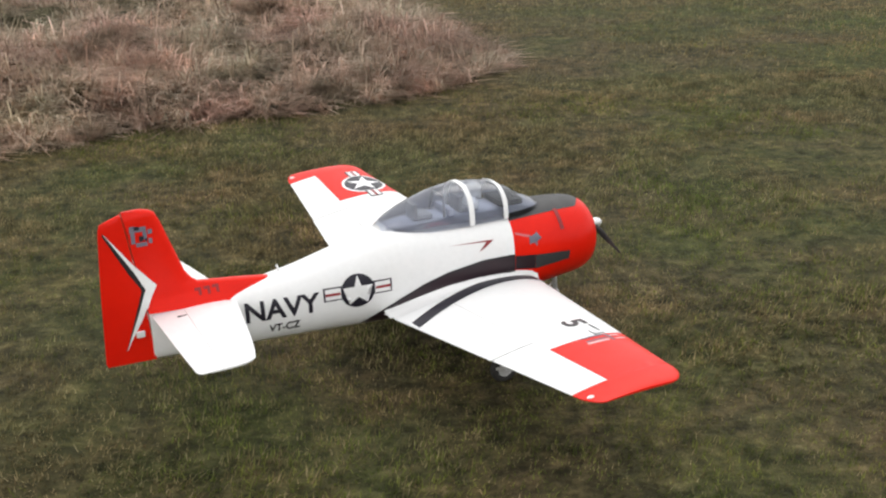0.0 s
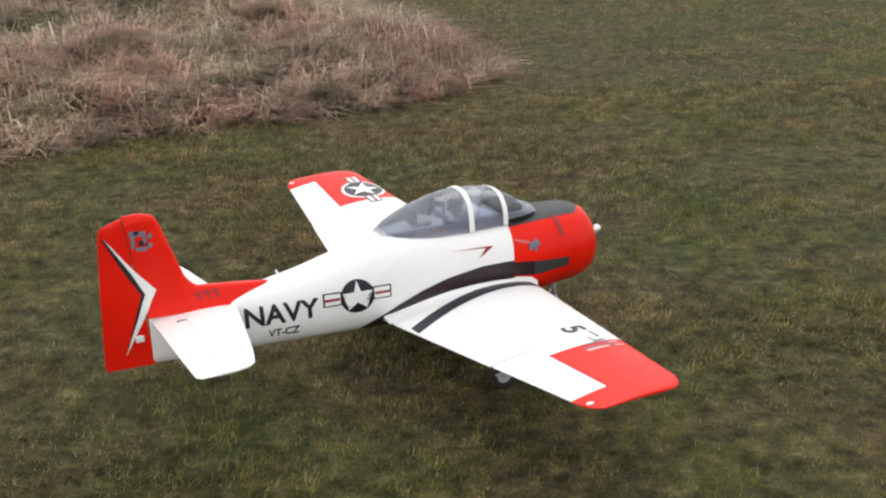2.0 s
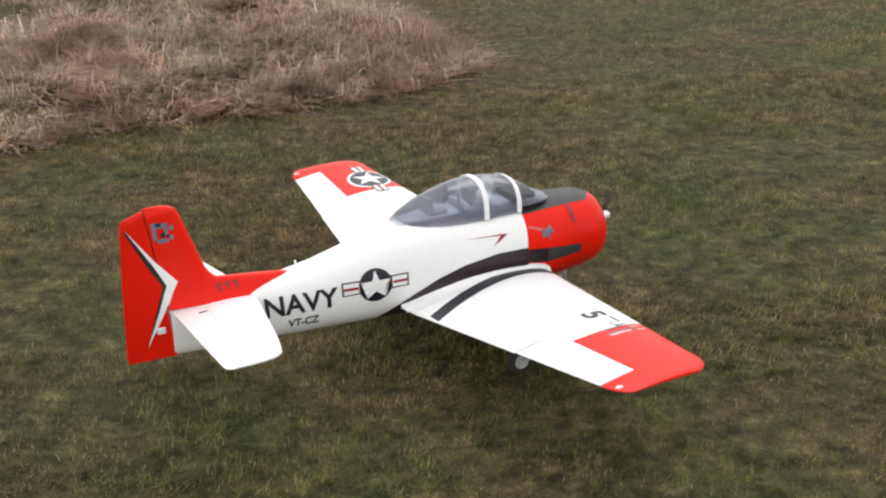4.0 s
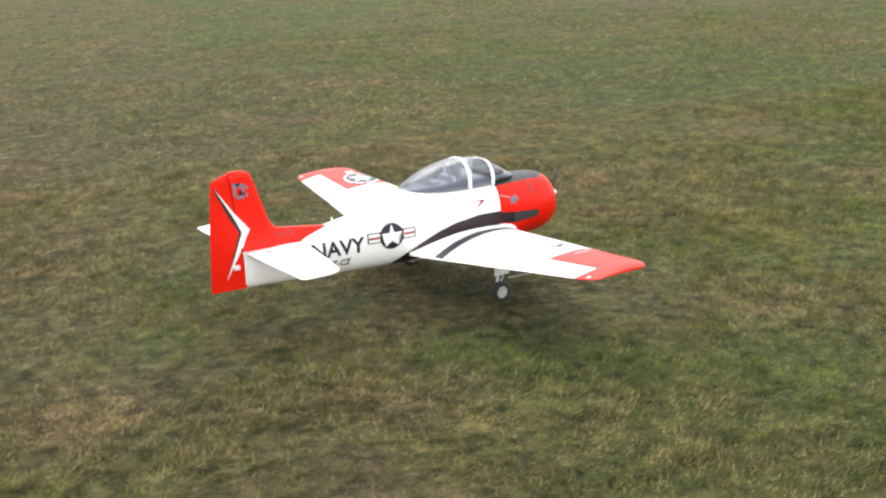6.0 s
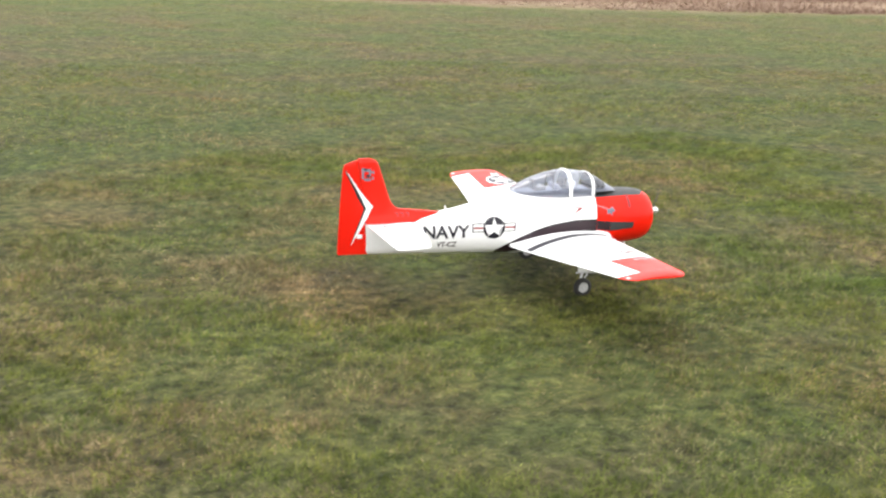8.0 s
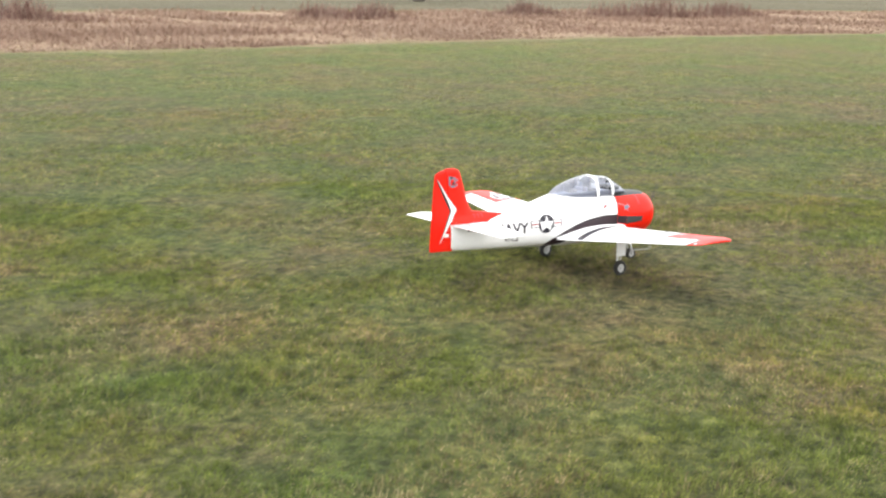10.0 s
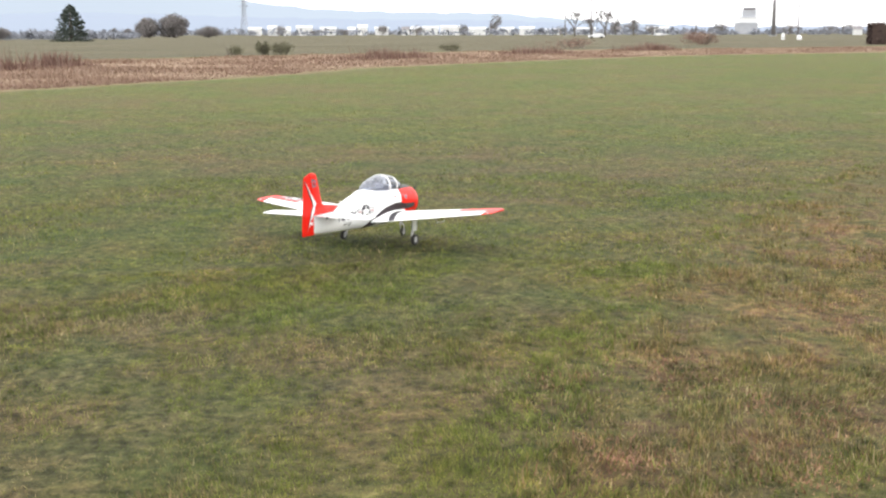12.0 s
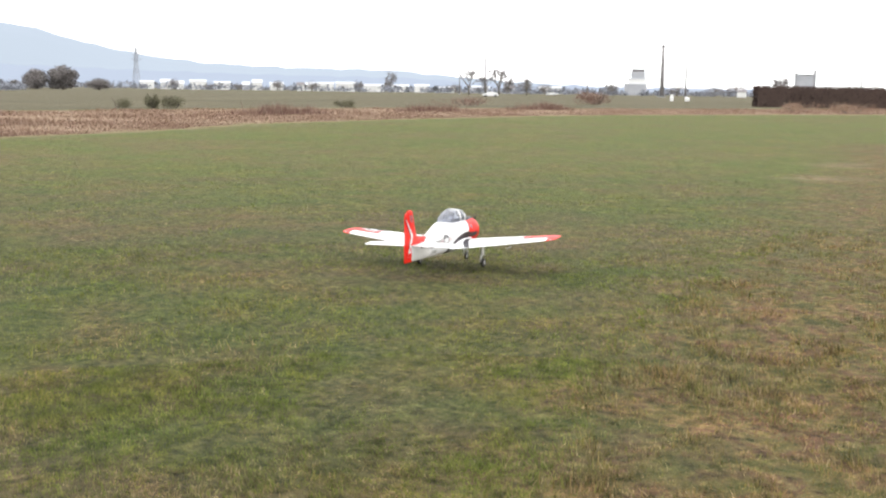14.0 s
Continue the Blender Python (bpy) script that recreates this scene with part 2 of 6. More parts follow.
def ground():
    cx, cy = 8.0, 2.0
    r = [0.0]
    step = 0.25
    while r[-1] < 4700:
        r.append(r[-1] + step)
        if r[-1] > 14:
            step *= 1.035
    na = 220
    ang = np.linspace(0, 2 * np.pi, na, endpoint=False)
    R, A = np.meshgrid(np.array(r[1:]), ang, indexing="ij")
    x, y = np.append(cx, (cx + R * np.cos(A)).ravel()), np.append(cy, (cy + R * np.sin(A)).ravel())
    soft = np.clip(1 - (np.hypot(x - cx, y - cy) - 20) / 60, 0, 1)
    z = 0.012 * soft * wobble(x, y, 1.1) - 0.004
    faces = [(0, 1 + i, 1 + (i + 1) % na) for i in range(na)]
    for j in range(len(r) - 2):
        a = 1 + j * na
        faces += [(a + i, a + na + i, a + na + (i + 1) % na, a + (i + 1) % na) for i in range(na)]
    me = bpy.data.meshes.new("ground")
    me.from_pydata(np.c_[x, y, z].tolist(), [], faces)
    edge = 0.25 * wobble(x, y, 1.7) + 0.12 * wobble(x, y, 5.0, 3.0)
    in_band, d_band = inside(x, y, BAND)
    in_tong, d_tong = inside(x, y, TONGUE)
    in_worn, d_worn = inside(x, y, WORN)

    def soft_in(hit, d, w, e=0.0):
        return np.clip(0.5 + (np.where(hit, d, -d) + e) / w, 0, 1)

    dead = np.maximum(soft_in(in_band, d_band, 2.0, edge * 2), soft_in(in_tong, d_tong, 0.35, edge * 0.3 - 0.12))
    for bx, by, br in ((25.1, -14.9, 0.75), (28.6, -18.6, 0.95)):
        dead = np.maximum(dead, np.clip(1.3 - np.hypot(x - bx, (y - by) / 1.3) / br, 0, 1.0))
    bare = soft_in(in_worn, d_worn, 1.6, edge * 2)
    beyond = np.hypot(x - cx, y - cy) > 30
    tx, ty = np.array([s[0] for s in STRIP]), np.array([s[1] for s in STRIP])
    order = np.argsort(-ty)
    past = x > np.interp(-y, -ty[order], tx[order]) + 20
    far = np.where(beyond & past & ~in_band, np.clip(d_band / 4, 0, 1), 0)
    col = me.color_attributes.new("kind_of_ground", "FLOAT_COLOR", "POINT")
    col.data.foreach_set("color", np.c_[dead, bare, far, np.ones_like(x)].astype(np.float32).ravel())
    s = np.clip(x / 5.6, 0, 1)
    d = np.hypot(x - 5.6 * s, y - 0.3 * s)
    turf = me.color_attributes.new("turf", "FLOAT_COLOR", "POINT")
    turf.data.foreach_set("color", np.c_[np.clip((d - 8) / 20, 0, 1), np.clip(1 - (x - 0.5) / 4, 0, 1), np.zeros_like(x), np.ones_like(x)].astype(np.float32).ravel())
    me.materials.append(ground_material())
    return tagged(new("ground", me), "flat mown winter grass field, green with straw patches", "field", kind="structure")


ground()


def blades(name, x, y, z0, height, width, lean, heading, material, bend=False):
    """Many blades of grass in one mesh: a leaning triangle each, or a bent strip of two pieces."""
    n = len(x)
    z0 = np.zeros(n) + z0
    dx, dy = np.cos(heading), np.sin(heading)
    wx, wy = -dy * width / 2, dx * width / 2
    reach, rise = height * np.sin(lean), height * np.cos(lean)
    if bend:
        mx, my, mz = x + dx * reach * 0.3, y + dy * reach * 0.3, z0 + rise * 0.75
        tx, ty, tz = x + dx * reach * 1.3, y + dy * reach * 1.3, z0 + rise * 0.8
        v = np.stack([np.c_[x - wx, y - wy, z0], np.c_[x + wx, y + wy, z0], np.c_[mx + wx * 0.8, my + wy * 0.8, mz], np.c_[mx - wx * 0.8, my - wy * 0.8, mz], np.c_[tx, ty, tz]], 1)
        loops = np.array([0, 1, 2, 3, 3, 2, 4])
        sizes, nv = np.array([4, 3]), 5
    else:
        v = np.stack([np.c_[x - wx, y - wy, z0], np.c_[x + wx, y + wy, z0], np.c_[x + dx * reach, y + dy * reach, z0 + rise]], 1)
        loops, sizes, nv = np.array([0, 1, 2]), np.array([3]), 3
    me = bpy.data.meshes.new(name)
    me.vertices.add(n * nv)
    me.vertices.foreach_set("co", v.astype(np.float32).ravel())
    li = (loops[None] + nv * np.arange(n)[:, None]).astype(np.int32).ravel()
    me.loops.add(len(li))
    me.loops.foreach_set("vertex_index", li)
    tot = np.tile(sizes, n).astype(np.int32)
    me.polygons.add(len(tot))
    me.polygons.foreach_set("loop_start", (np.cumsum(tot) - tot).astype(np.int32))
    me.update(calc_edges=True)
    me.materials.append(material)
    return new(name, me)


GRASS = island("grass_blades", [(0.0, (0.076, 0.096, 0.021)), (0.4, (0.119, 0.142, 0.033)), (0.75, (0.160, 0.180, 0.045)), (1.0, (0.22, 0.23, 0.074))], scale=0.8, turf=True, trans=0.5)
STRAW = island("straw_blades", [(0.0, (0.105, 0.083, 0.042)), (0.4, (0.172, 0.143, 0.073)), (0.75, (0.232, 0.197, 0.104)), (1.0, (0.32, 0.275, 0.16))], scale=0.8, turf=True, trans=0.45)
WEEDY = island("weedy_blades", [(0.0, (0.040, 0.040, 0.013)), (0.3, (0.148, 0.132, 0.040)), (0.55, (0.235, 0.190, 0.080)), (0.76, (0.148, 0.088, 0.052)), (1.0, (0.34, 0.285, 0.16))], scale=1.3, turf=True, trans=0.45)
DEAD = island("dead_grass_blades", [(0.0, (0.20, 0.140, 0.102)), (0.3, (0.40, 0.305, 0.232)), (0.65, (0.59, 0.475, 0.375)), (1.0, (0.73, 0.63, 0.525))], patch=(0.26, 0.178, 0.135), scale=1.6, trans=0.45, turf=True)
REED = island("dry_reed_blades", [(0.0, (0.20, 0.13, 0.094)), (0.5, (0.26, 0.18, 0.132)), (1.0, (0.35, 0.27, 0.208))], patch=(0.20, 0.125, 0.093), scale=0.12, trans=0.3)


def field_grass():
    def lay(count, x0, x1, y0, y1, lo, hi, h, w):
        x, y = rng.uniform(x0, x1, count), rng.uniform(y0, y1, count)
        s = np.clip(x / 5.6, 0, 1)
        d = np.hypot(x - 5.6 * s, y - 0.3 * s)
        ok = ((d > lo) | (lo < 3) & (x > 3.8)) & (d < hi) & ~inside(x, y, TONGUE)[0]
        ok &= rng.random(count) < 0.60 + 0.45 * wobble(x, y, 11.0) + 0.16 * wobble(x, y, 3.6, 1.0)
        ok &= rng.random(count) < np.clip((30 - d) / 16, 0, 1)
        x, y = x[ok], y[ok]
        grow = (0.65 + 0.3 * wobble(x, y, 3.3, 2.0) + 0.25 * wobble(x, y, 13.0, 3.0)) * rng.uniform(0.5, 1.4, len(x))
        turn = 2.2 * wobble(x, y, 1.4, 5.0) + rng.normal(0, 1.2, len(x))
        return x, y, h * np.clip(grow, 0.25, 2), np.full(len(x), w), turn

    sets = [lay(2600000, -2.6, 12.6, -5.5, 8.6, 2.25, 7.2, 0.034, 0.0050), lay(1100000, -5, 20, -11, 15, 7.2, 12.5, 0.042, 0.007), lay(420000, -6, 34, -18, 24, 12.5, 30, 0.030, 0.016)]
    # thicker, clumped growth on the worn ground
    wx = lay(520000, 7.8, 20, -10, -0.2, 2.4, 15, 0.055, 0.008)
    ok = inside(wx[0], wx[1], WORN)[0] & (rng.random(len(wx[0])) < 0.25 + 0.9 * wobble(wx[0], wx[1], 5.5, 4.0))
    sets.append(tuple(c[ok] for c in wx))
    x, y, h, w, a = (np.concatenate(c) for c in zip(*sets))
    wd = inside(x, y, WORN)
    weedy = wd[0] & (rng.random(len(x)) < np.clip(wd[1] / 0.4, 0.15, 0.93))
    keep = ~weedy | (rng.random(len(x)) < 0.6 + 0.35 * wobble(x, y, 2.2, 9.0) + 0.35 * wobble(x, y, 7.5, 1.0))
    straw = ~weedy & (rng.random(len(x)) < 0.34 - 0.16 * np.clip((x - 5) / 3, 0, 1) + 0.52 * wobble(x, y, 1.7, 7.0) + 0.26 * wobble(x, y, 4.6, 3.0) + 0.22 * wobble(x, y, 0.5, 2.0) + 0.24 * np.clip(1 - (x - 0.5) / 4, 0, 1) * np.clip((y - 1.6) / 2, 0, 1) + 0.6 * np.clip((y - 3.4) / 2.5, 0, 1) * np.clip(1 - (x - 3) / 4, 0.3, 1))
    for name, sel, m, label in (("grass", ~weedy & ~straw, GRASS, "short green grass of the mown field"), ("straw_grass", straw, STRAW, "withered straw grass among the green"), ("weedy_grass", weedy & keep, WEEDY, "patchy yellow brown weeds and worn grass")):
        ob = blades(name, x[sel], y[sel], -0.006, h[sel] * (1.25 if name == "weedy_grass" else 1), w[sel], np.clip(rng.normal(0.7, 0.32, sel.sum()), 0.05, 1.4), a[sel], m)
        tagged(ob, label, "grass", kind="stuff")


field_grass()


def rusty_weeds():
    """Low patches of red-brown weeds on the worn ground."""
    k = []
    for x0, y0, r in RUSTY:
        n = int(9000 * r * r) + 150
        a, q = rng.uniform(0, 6.283, n), r * np.sqrt(rng.random(n))
        x, y = x0 + q * np.cos(a) * 1.25, y0 + q * np.sin(a) * 0.9
        ok = rng.random(n) < (1 - q / r) * 1.5 + 0.5 * wobble(x, y, 9.0, 2.0)
        k.append(np.c_[x, y][ok])
    x, y = np.concatenate(k).T
    n = len(x)
    m = island("red_brown_weeds", [(0.0, (0.11, 0.065, 0.042)), (0.5, (0.20, 0.115, 0.075)), (1.0, (0.30, 0.20, 0.125))], turf=True, trans=0.3)
    ob = blades("rusty_weeds", x, y, -0.004, rng.uniform(0.012, 0.034, n), rng.uniform(0.007, 0.013, n), np.clip(rng.normal(0.8, 0.35, n), 0.05, 1.4), rng.uniform(0, 6.283, n), m)
    tagged(ob, "low red-brown weeds on worn ground", "weeds", kind="stuff")


RUSTY = [(9.35, -1.82, 0.26), (9.45, -1.27, 0.20), (8.72, -2.12, 0.30), (8.46, -1.14, 0.26), (10.4, -3.2, 0.28), (8.1, -1.7, 0.3)]
rusty_weeds()


# ---- tongue of tall dead grass ----
def tongue_height(x, y):
    hit, d = inside(x, y, TONGUE)
    lump = 0.09 + 0.08 * wobble(x, y, 2.1, 1.0) + 0.10 * wobble(x, y, 5.0, 4.0)
    return np.where(hit, np.clip(d / 0.35, 0, 1) * np.clip(lump, 0.02, 1), 0.0)


def dead_tongue():
    xs, ys = np.arange(-9, 0.6, 0.09), np.arange(4.2, 17.0, 0.09)
    X, Y = np.meshgrid(xs, ys, indexing="ij")
    hit = inside(X.ravel(), Y.ravel(), TONGUE)[0].reshape(X.shape)
    Z = tongue_height(X, Y) - 0.004
    idx = np.arange(X.size).reshape(X.shape)
    faces = [(idx[i, j], idx[i + 1, j], idx[i + 1, j + 1], idx[i, j + 1]) for i in range(len(xs) - 1) for j in range(len(ys) - 1) if hit[i:i + 2, j:j + 2].any()]
    used = sorted({v for f in faces for v in f})
    to = {v: i for i, v in enumerate(used)}
    me = bpy.data.meshes.new("dead_grass_thatch")
    me.from_pydata([(X.flat[v], Y.flat[v], Z.flat[v]) for v in used], [], [tuple(to[v] for v in f) for f in faces])
    k = Nodes("dead_grass_thatch")
    # the darkest stops put the shadow between tussocks into the thatch colour
    col = k.ramp(k.noise(7, 6, 0.75), [(0.3, (0.045, 0.040, 0.026)), (0.46, (0.11, 0.088, 0.060)), (0.58, (0.24, 0.18, 0.13)), (0.75, (0.42, 0.33, 0.25))])
    k.bump(k.noise(30, 5, 0.7), 1.0, 0.05)
    me.materials.append(k.set(k.mottle(col), 0.95, 0, 0.1))
    tagged(new("dead_grass_thatch", me), "matted straw thatch under tall dead grass", "grass", kind="stuff")
    # tussocks, each a fan of long blades that droop over to one side
    n = 6000
    cx, cy = rng.uniform(-5.2, 0.6, n), rng.uniform(5.0, 13.8, n)
    hit, d = inside(cx, cy, TONGUE)
    # thick along the edge, with hollows of flattened growth further in
    thick = 0.62 + 0.55 * wobble(cx, cy, 2.3, 6.0) + 0.55 * wobble(cx, cy, 6.5, 8.0) + np.clip(0.8 - d, 0, 0.8) - 0.4 * np.clip((cy - 7.6) / 1.2, 0, 1) * np.clip((-0.9 - cx) / 1.2, 0, 1)
    ok = (hit | (d < 0.12)) & (rng.random(n) < thick)
    cx, cy, d = cx[ok], cy[ok], d[ok]
    big = rng.uniform(0.45, 1.6, len(cx)) * np.clip(0.75 + d * 1.2, 0.7, 1)
    lay = 3.4 * wobble(cx, cy, 2.6, 2.0) + rng.normal(0, 1.4, len(cx))
    m = 62
    rep_ = np.repeat(np.arange(len(cx)), m)
    r, a = 0.085 * big[rep_] * np.sqrt(rng.random(len(rep_))), rng.uniform(0, 6.283, len(rep_))
    x, y = cx[rep_] + r * np.cos(a), cy[rep_] + r * np.sin(a)
    turn = lay[rep_] + rng.normal(0, 0.6, len(rep_))
    h = 0.21 * big[rep_] * rng.uniform(0.45, 1.25, len(rep_))
    lean = np.clip(rng.normal(1.38, 0.28, len(rep_)), 0.05, 1.66)
    ob = blades("tall_dead_grass", x, y, tongue_height(x, y) * 0.8 + 0.02 * big[rep_] * (1 - r / 0.13), h, rng.uniform(0.005, 0.014, len(x)), lean, turn, DEAD, True)
    tagged(ob, "tall matted dead grass, straw and russet, beside the runway", "grass", kind="stuff")


dead_tongue()


# ---- rough strip beyond the field ----
def rough_strip():
    n = 330000
    seg = rng.random(n)
    lens = np.array([math.dist(a, b) for a, b in zip(STRIP, STRIP[1:])])
    # nearer stretches get more blades
    mid = np.array([math.hypot((a[0] + b[0]) / 2 - 5, (a[1] + b[1]) / 2) for a, b in zip(STRIP, STRIP[1:])])
    share = np.cumsum(lens / mid ** 0.9)
    i = np.searchsorted(share / share[-1], seg).clip(0, len(lens) - 1)
    a, b = np.array(STRIP)[i], np.array(STRIP)[i + 1]
    s, depth = rng.random(n)[:, None], rng.random(n) ** 1.3 * 24
    t = (b - a) / np.linalg.norm(b - a, axis=1, keepdims=True)
    p = a + (b - a) * s + np.c_[-t[:, 1], t[:, 0]] * (depth + 0.3 * wobble(a[:, 0] + s[:, 0] * 9, a[:, 1], 0.7))[:, None]
    x, y = p[:, 0], p[:, 1]
    ok = rng.random(n) < 0.6 + 0.5 * wobble(x, y, 0.45)
    x, y, depth = x[ok], y[ok], depth[ok]
    dist = np.hypot(x - 5, y)
    h = (0.30 + 0.2 * wobble(x, y, 0.33, 2.0)) * np.clip(1.25 - dist / 130, 0.45, 1) * rng.uniform(0.5, 1.3, len(x)) * np.clip(0.35 + depth / 5, 0.3, 1.0)
    ob = blades("rough_grass_strip", x, y, np.full(len(x), -0.01), h, 0.012 + dist * 0.0004, np.clip(rng.normal(1.0, 0.32, len(x)), 0.02, 1.4), rng.uniform(0, 6.28, len(x)), REED, True)
    tagged(ob, "strip of tall dry reeds and russet dead grass", "grass", kind="stuff")


rough_strip()


# ---- building helpers ----
def part(name, bm, material, parent, label=""):
    """One bmesh as ONE mesh object under a thing or a part."""
    me = bpy.data.meshes.new(name)
    bm.to_mesh(me)
    bm.free()
    for m in material if isinstance(material, (list, tuple)) else [material]:
        me.materials.append(m)
    ob = new(name, me)
    ob.parent = parent
    if label:
        ob["label"] = label
    return ob


def smooth(bm, angle=40):
    for f in bm.faces:
        f.smooth = True
    for e in bm.edges:
        if len(e.link_faces) == 2 and e.calc_face_angle(0) > radians(angle):
            e.smooth = False
    return bm


def box(bm, x0, x1, y0, y1, z0, z1, m=None, bevel=0.0):
    r = bmesh.ops.create_cube(bm, size=1.0)
    mat = Matrix.Translation(((x0 + x1) / 2, (y0 + y1) / 2, (z0 + z1) / 2)) @ Matrix.Diagonal((x1 - x0, y1 - y0, z1 - z0, 1))
    bmesh.ops.transform(bm, matrix=(m or Matrix()) @ mat, verts=r["verts"])
    if bevel:
        bmesh.ops.bevel(bm, geom=list({e for v in r["verts"] for e in v.link_edges}), offset=bevel, segments=2, affect="EDGES", profile=0.6)
    return bm


def tube(bm, pts, radii, sides=8, caps=True):
    """A tapered tube along a line of points."""
    rings = []
    for i, p in enumerate(pts):
        d = (Vector(pts[min(i + 1, len(pts) - 1)]) - Vector(pts[max(i - 1, 0)])).normalized()
        u = d.orthogonal().normalized()
        if rings:
            u = (ref - d * ref.dot(d)).normalized()
        ref = u
        w = d.cross(u)
        rings.append([bm.verts.new(Vector(p) + radii[i] * (u * math.cos(k * 2 * math.pi / sides) + w * math.sin(k * 2 * math.pi / sides))) for k in range(sides)])
    for a, b in zip(rings, rings[1:]):
        for k in range(sides):
            bm.faces.new((a[k], a[(k + 1) % sides], b[(k + 1) % sides], b[k]))
    if caps:
        bm.faces.new(rings[0][::-1])
        bm.faces.new(rings[-1])
    return bm


def lathe(bm, profile, sides=32, m=None):
    """Turn (radius, along x) points round the x axis."""
    m = m or Matrix()
    rings = []
    for r, x in profile:
        if r < 1e-6:
            rings.append([bm.verts.new(m @ Vector((x, 0, 0)))])
        else:
            rings.append([bm.verts.new(m @ Vector((x, r * math.cos(k * 2 * math.pi / sides), r * math.sin(k * 2 * math.pi / sides)))) for k in range(sides)])
    for a, b in zip(rings, rings[1:]):
        for k in range(sides):
            k2 = (k + 1) % sides
            if len(a) == 1 and len(b) > 1:
                bm.faces.new((a[0], b[k2], b[k]))
            elif len(b) == 1 and len(a) > 1:
                bm.faces.new((a[k], a[k2], b[0]))
            elif len(a) > 1:
                bm.faces.new((a[k], a[k2], b[k2], b[k]))
    bmesh.ops.recalc_face_normals(bm, faces=bm.faces[:])
    return bm


# ---- the model aeroplane: x forward, y to its left, z up, on the ground between its main wheels ----
PLANE = tagged(new("model_aeroplane"), "white and red radio-controlled trainer model aeroplane taxiing on grass", "model aeroplane")

#        x      z bottom  z top  half width  squareness
FUS = [(-0.930, 0.177, 0.322, 0.020, 2.2), (-0.90, 0.175, 0.326, 0.026, 2.2), (-0.80, 0.170, 0.333, 0.042, 2.2), (-0.70, 0.165, 0.341, 0.055, 2.2), (-0.60, 0.161, 0.351, 0.068, 2.2),
       (-0.50, 0.157, 0.366, 0.080, 2.2), (-0.40, 0.153, 0.388, 0.091, 2.3), (-0.30, 0.149, 0.413, 0.101, 2.4), (-0.22, 0.145, 0.433, 0.108, 2.6), (-0.10, 0.142, 0.434, 0.113, 2.8),
       (0.05, 0.142, 0.432, 0.117, 2.8), (0.165, 0.145, 0.428, 0.122, 2.6), (0.28, 0.150, 0.424, 0.128, 2.2), (0.36, 0.157, 0.421, 0.130, 2.0), (0.415, 0.162, 0.415, 0.127, 2.0),
       (0.447, 0.169, 0.407, 0.119, 2.0), (0.470, 0.181, 0.395, 0.107, 2.0), (0.483, 0.197, 0.379, 0.091, 2.0)]
FX = np.array(FUS)


def fus_at(x):
    return [float(np.interp(x, FX[:, 0], FX[:, i])) for i in range(1, 5)]


def fus_y(x, z):
    """Half width of the body at a height."""
    zb, zt, hw, n = fus_at(x)
    c, h = (zb + zt) / 2, (zt - zb) / 2
    return hw * max(1 - min(abs((z - c) / h), 0.999) ** n, 1e-4) ** (1 / n)


def fus_loft(bm, xs, sides=56, paint=None):
    rings = []
    for x in xs:
        zb, zt, hw, n = fus_at(x)
        c, h = (zb + zt) / 2, (zt - zb) / 2
        ring = []
        for k in range(sides):
            a = 2 * math.pi * k / sides
            s, q = math.cos(a), math.sin(a)
            ring.append(bm.verts.new((x, hw * math.copysign(abs(q) ** (2 / n), q), c + h * math.copysign(abs(s) ** (2 / n), s))))
        rings.append(ring)
    for a, b in zip(rings, rings[1:]):
        for k in range(sides):
            f = bm.faces.new((a[k], b[k], b[(k + 1) % sides], a[(k + 1) % sides]))
            if paint:
                f.material_index = paint(f.calc_center_median())
    return rings


def station_list(x0, x1, step=0.02):
    n = max(2, round((x1 - x0) / step))
    return [x0 + (x1 - x0) * i / n for i in range(n + 1)]


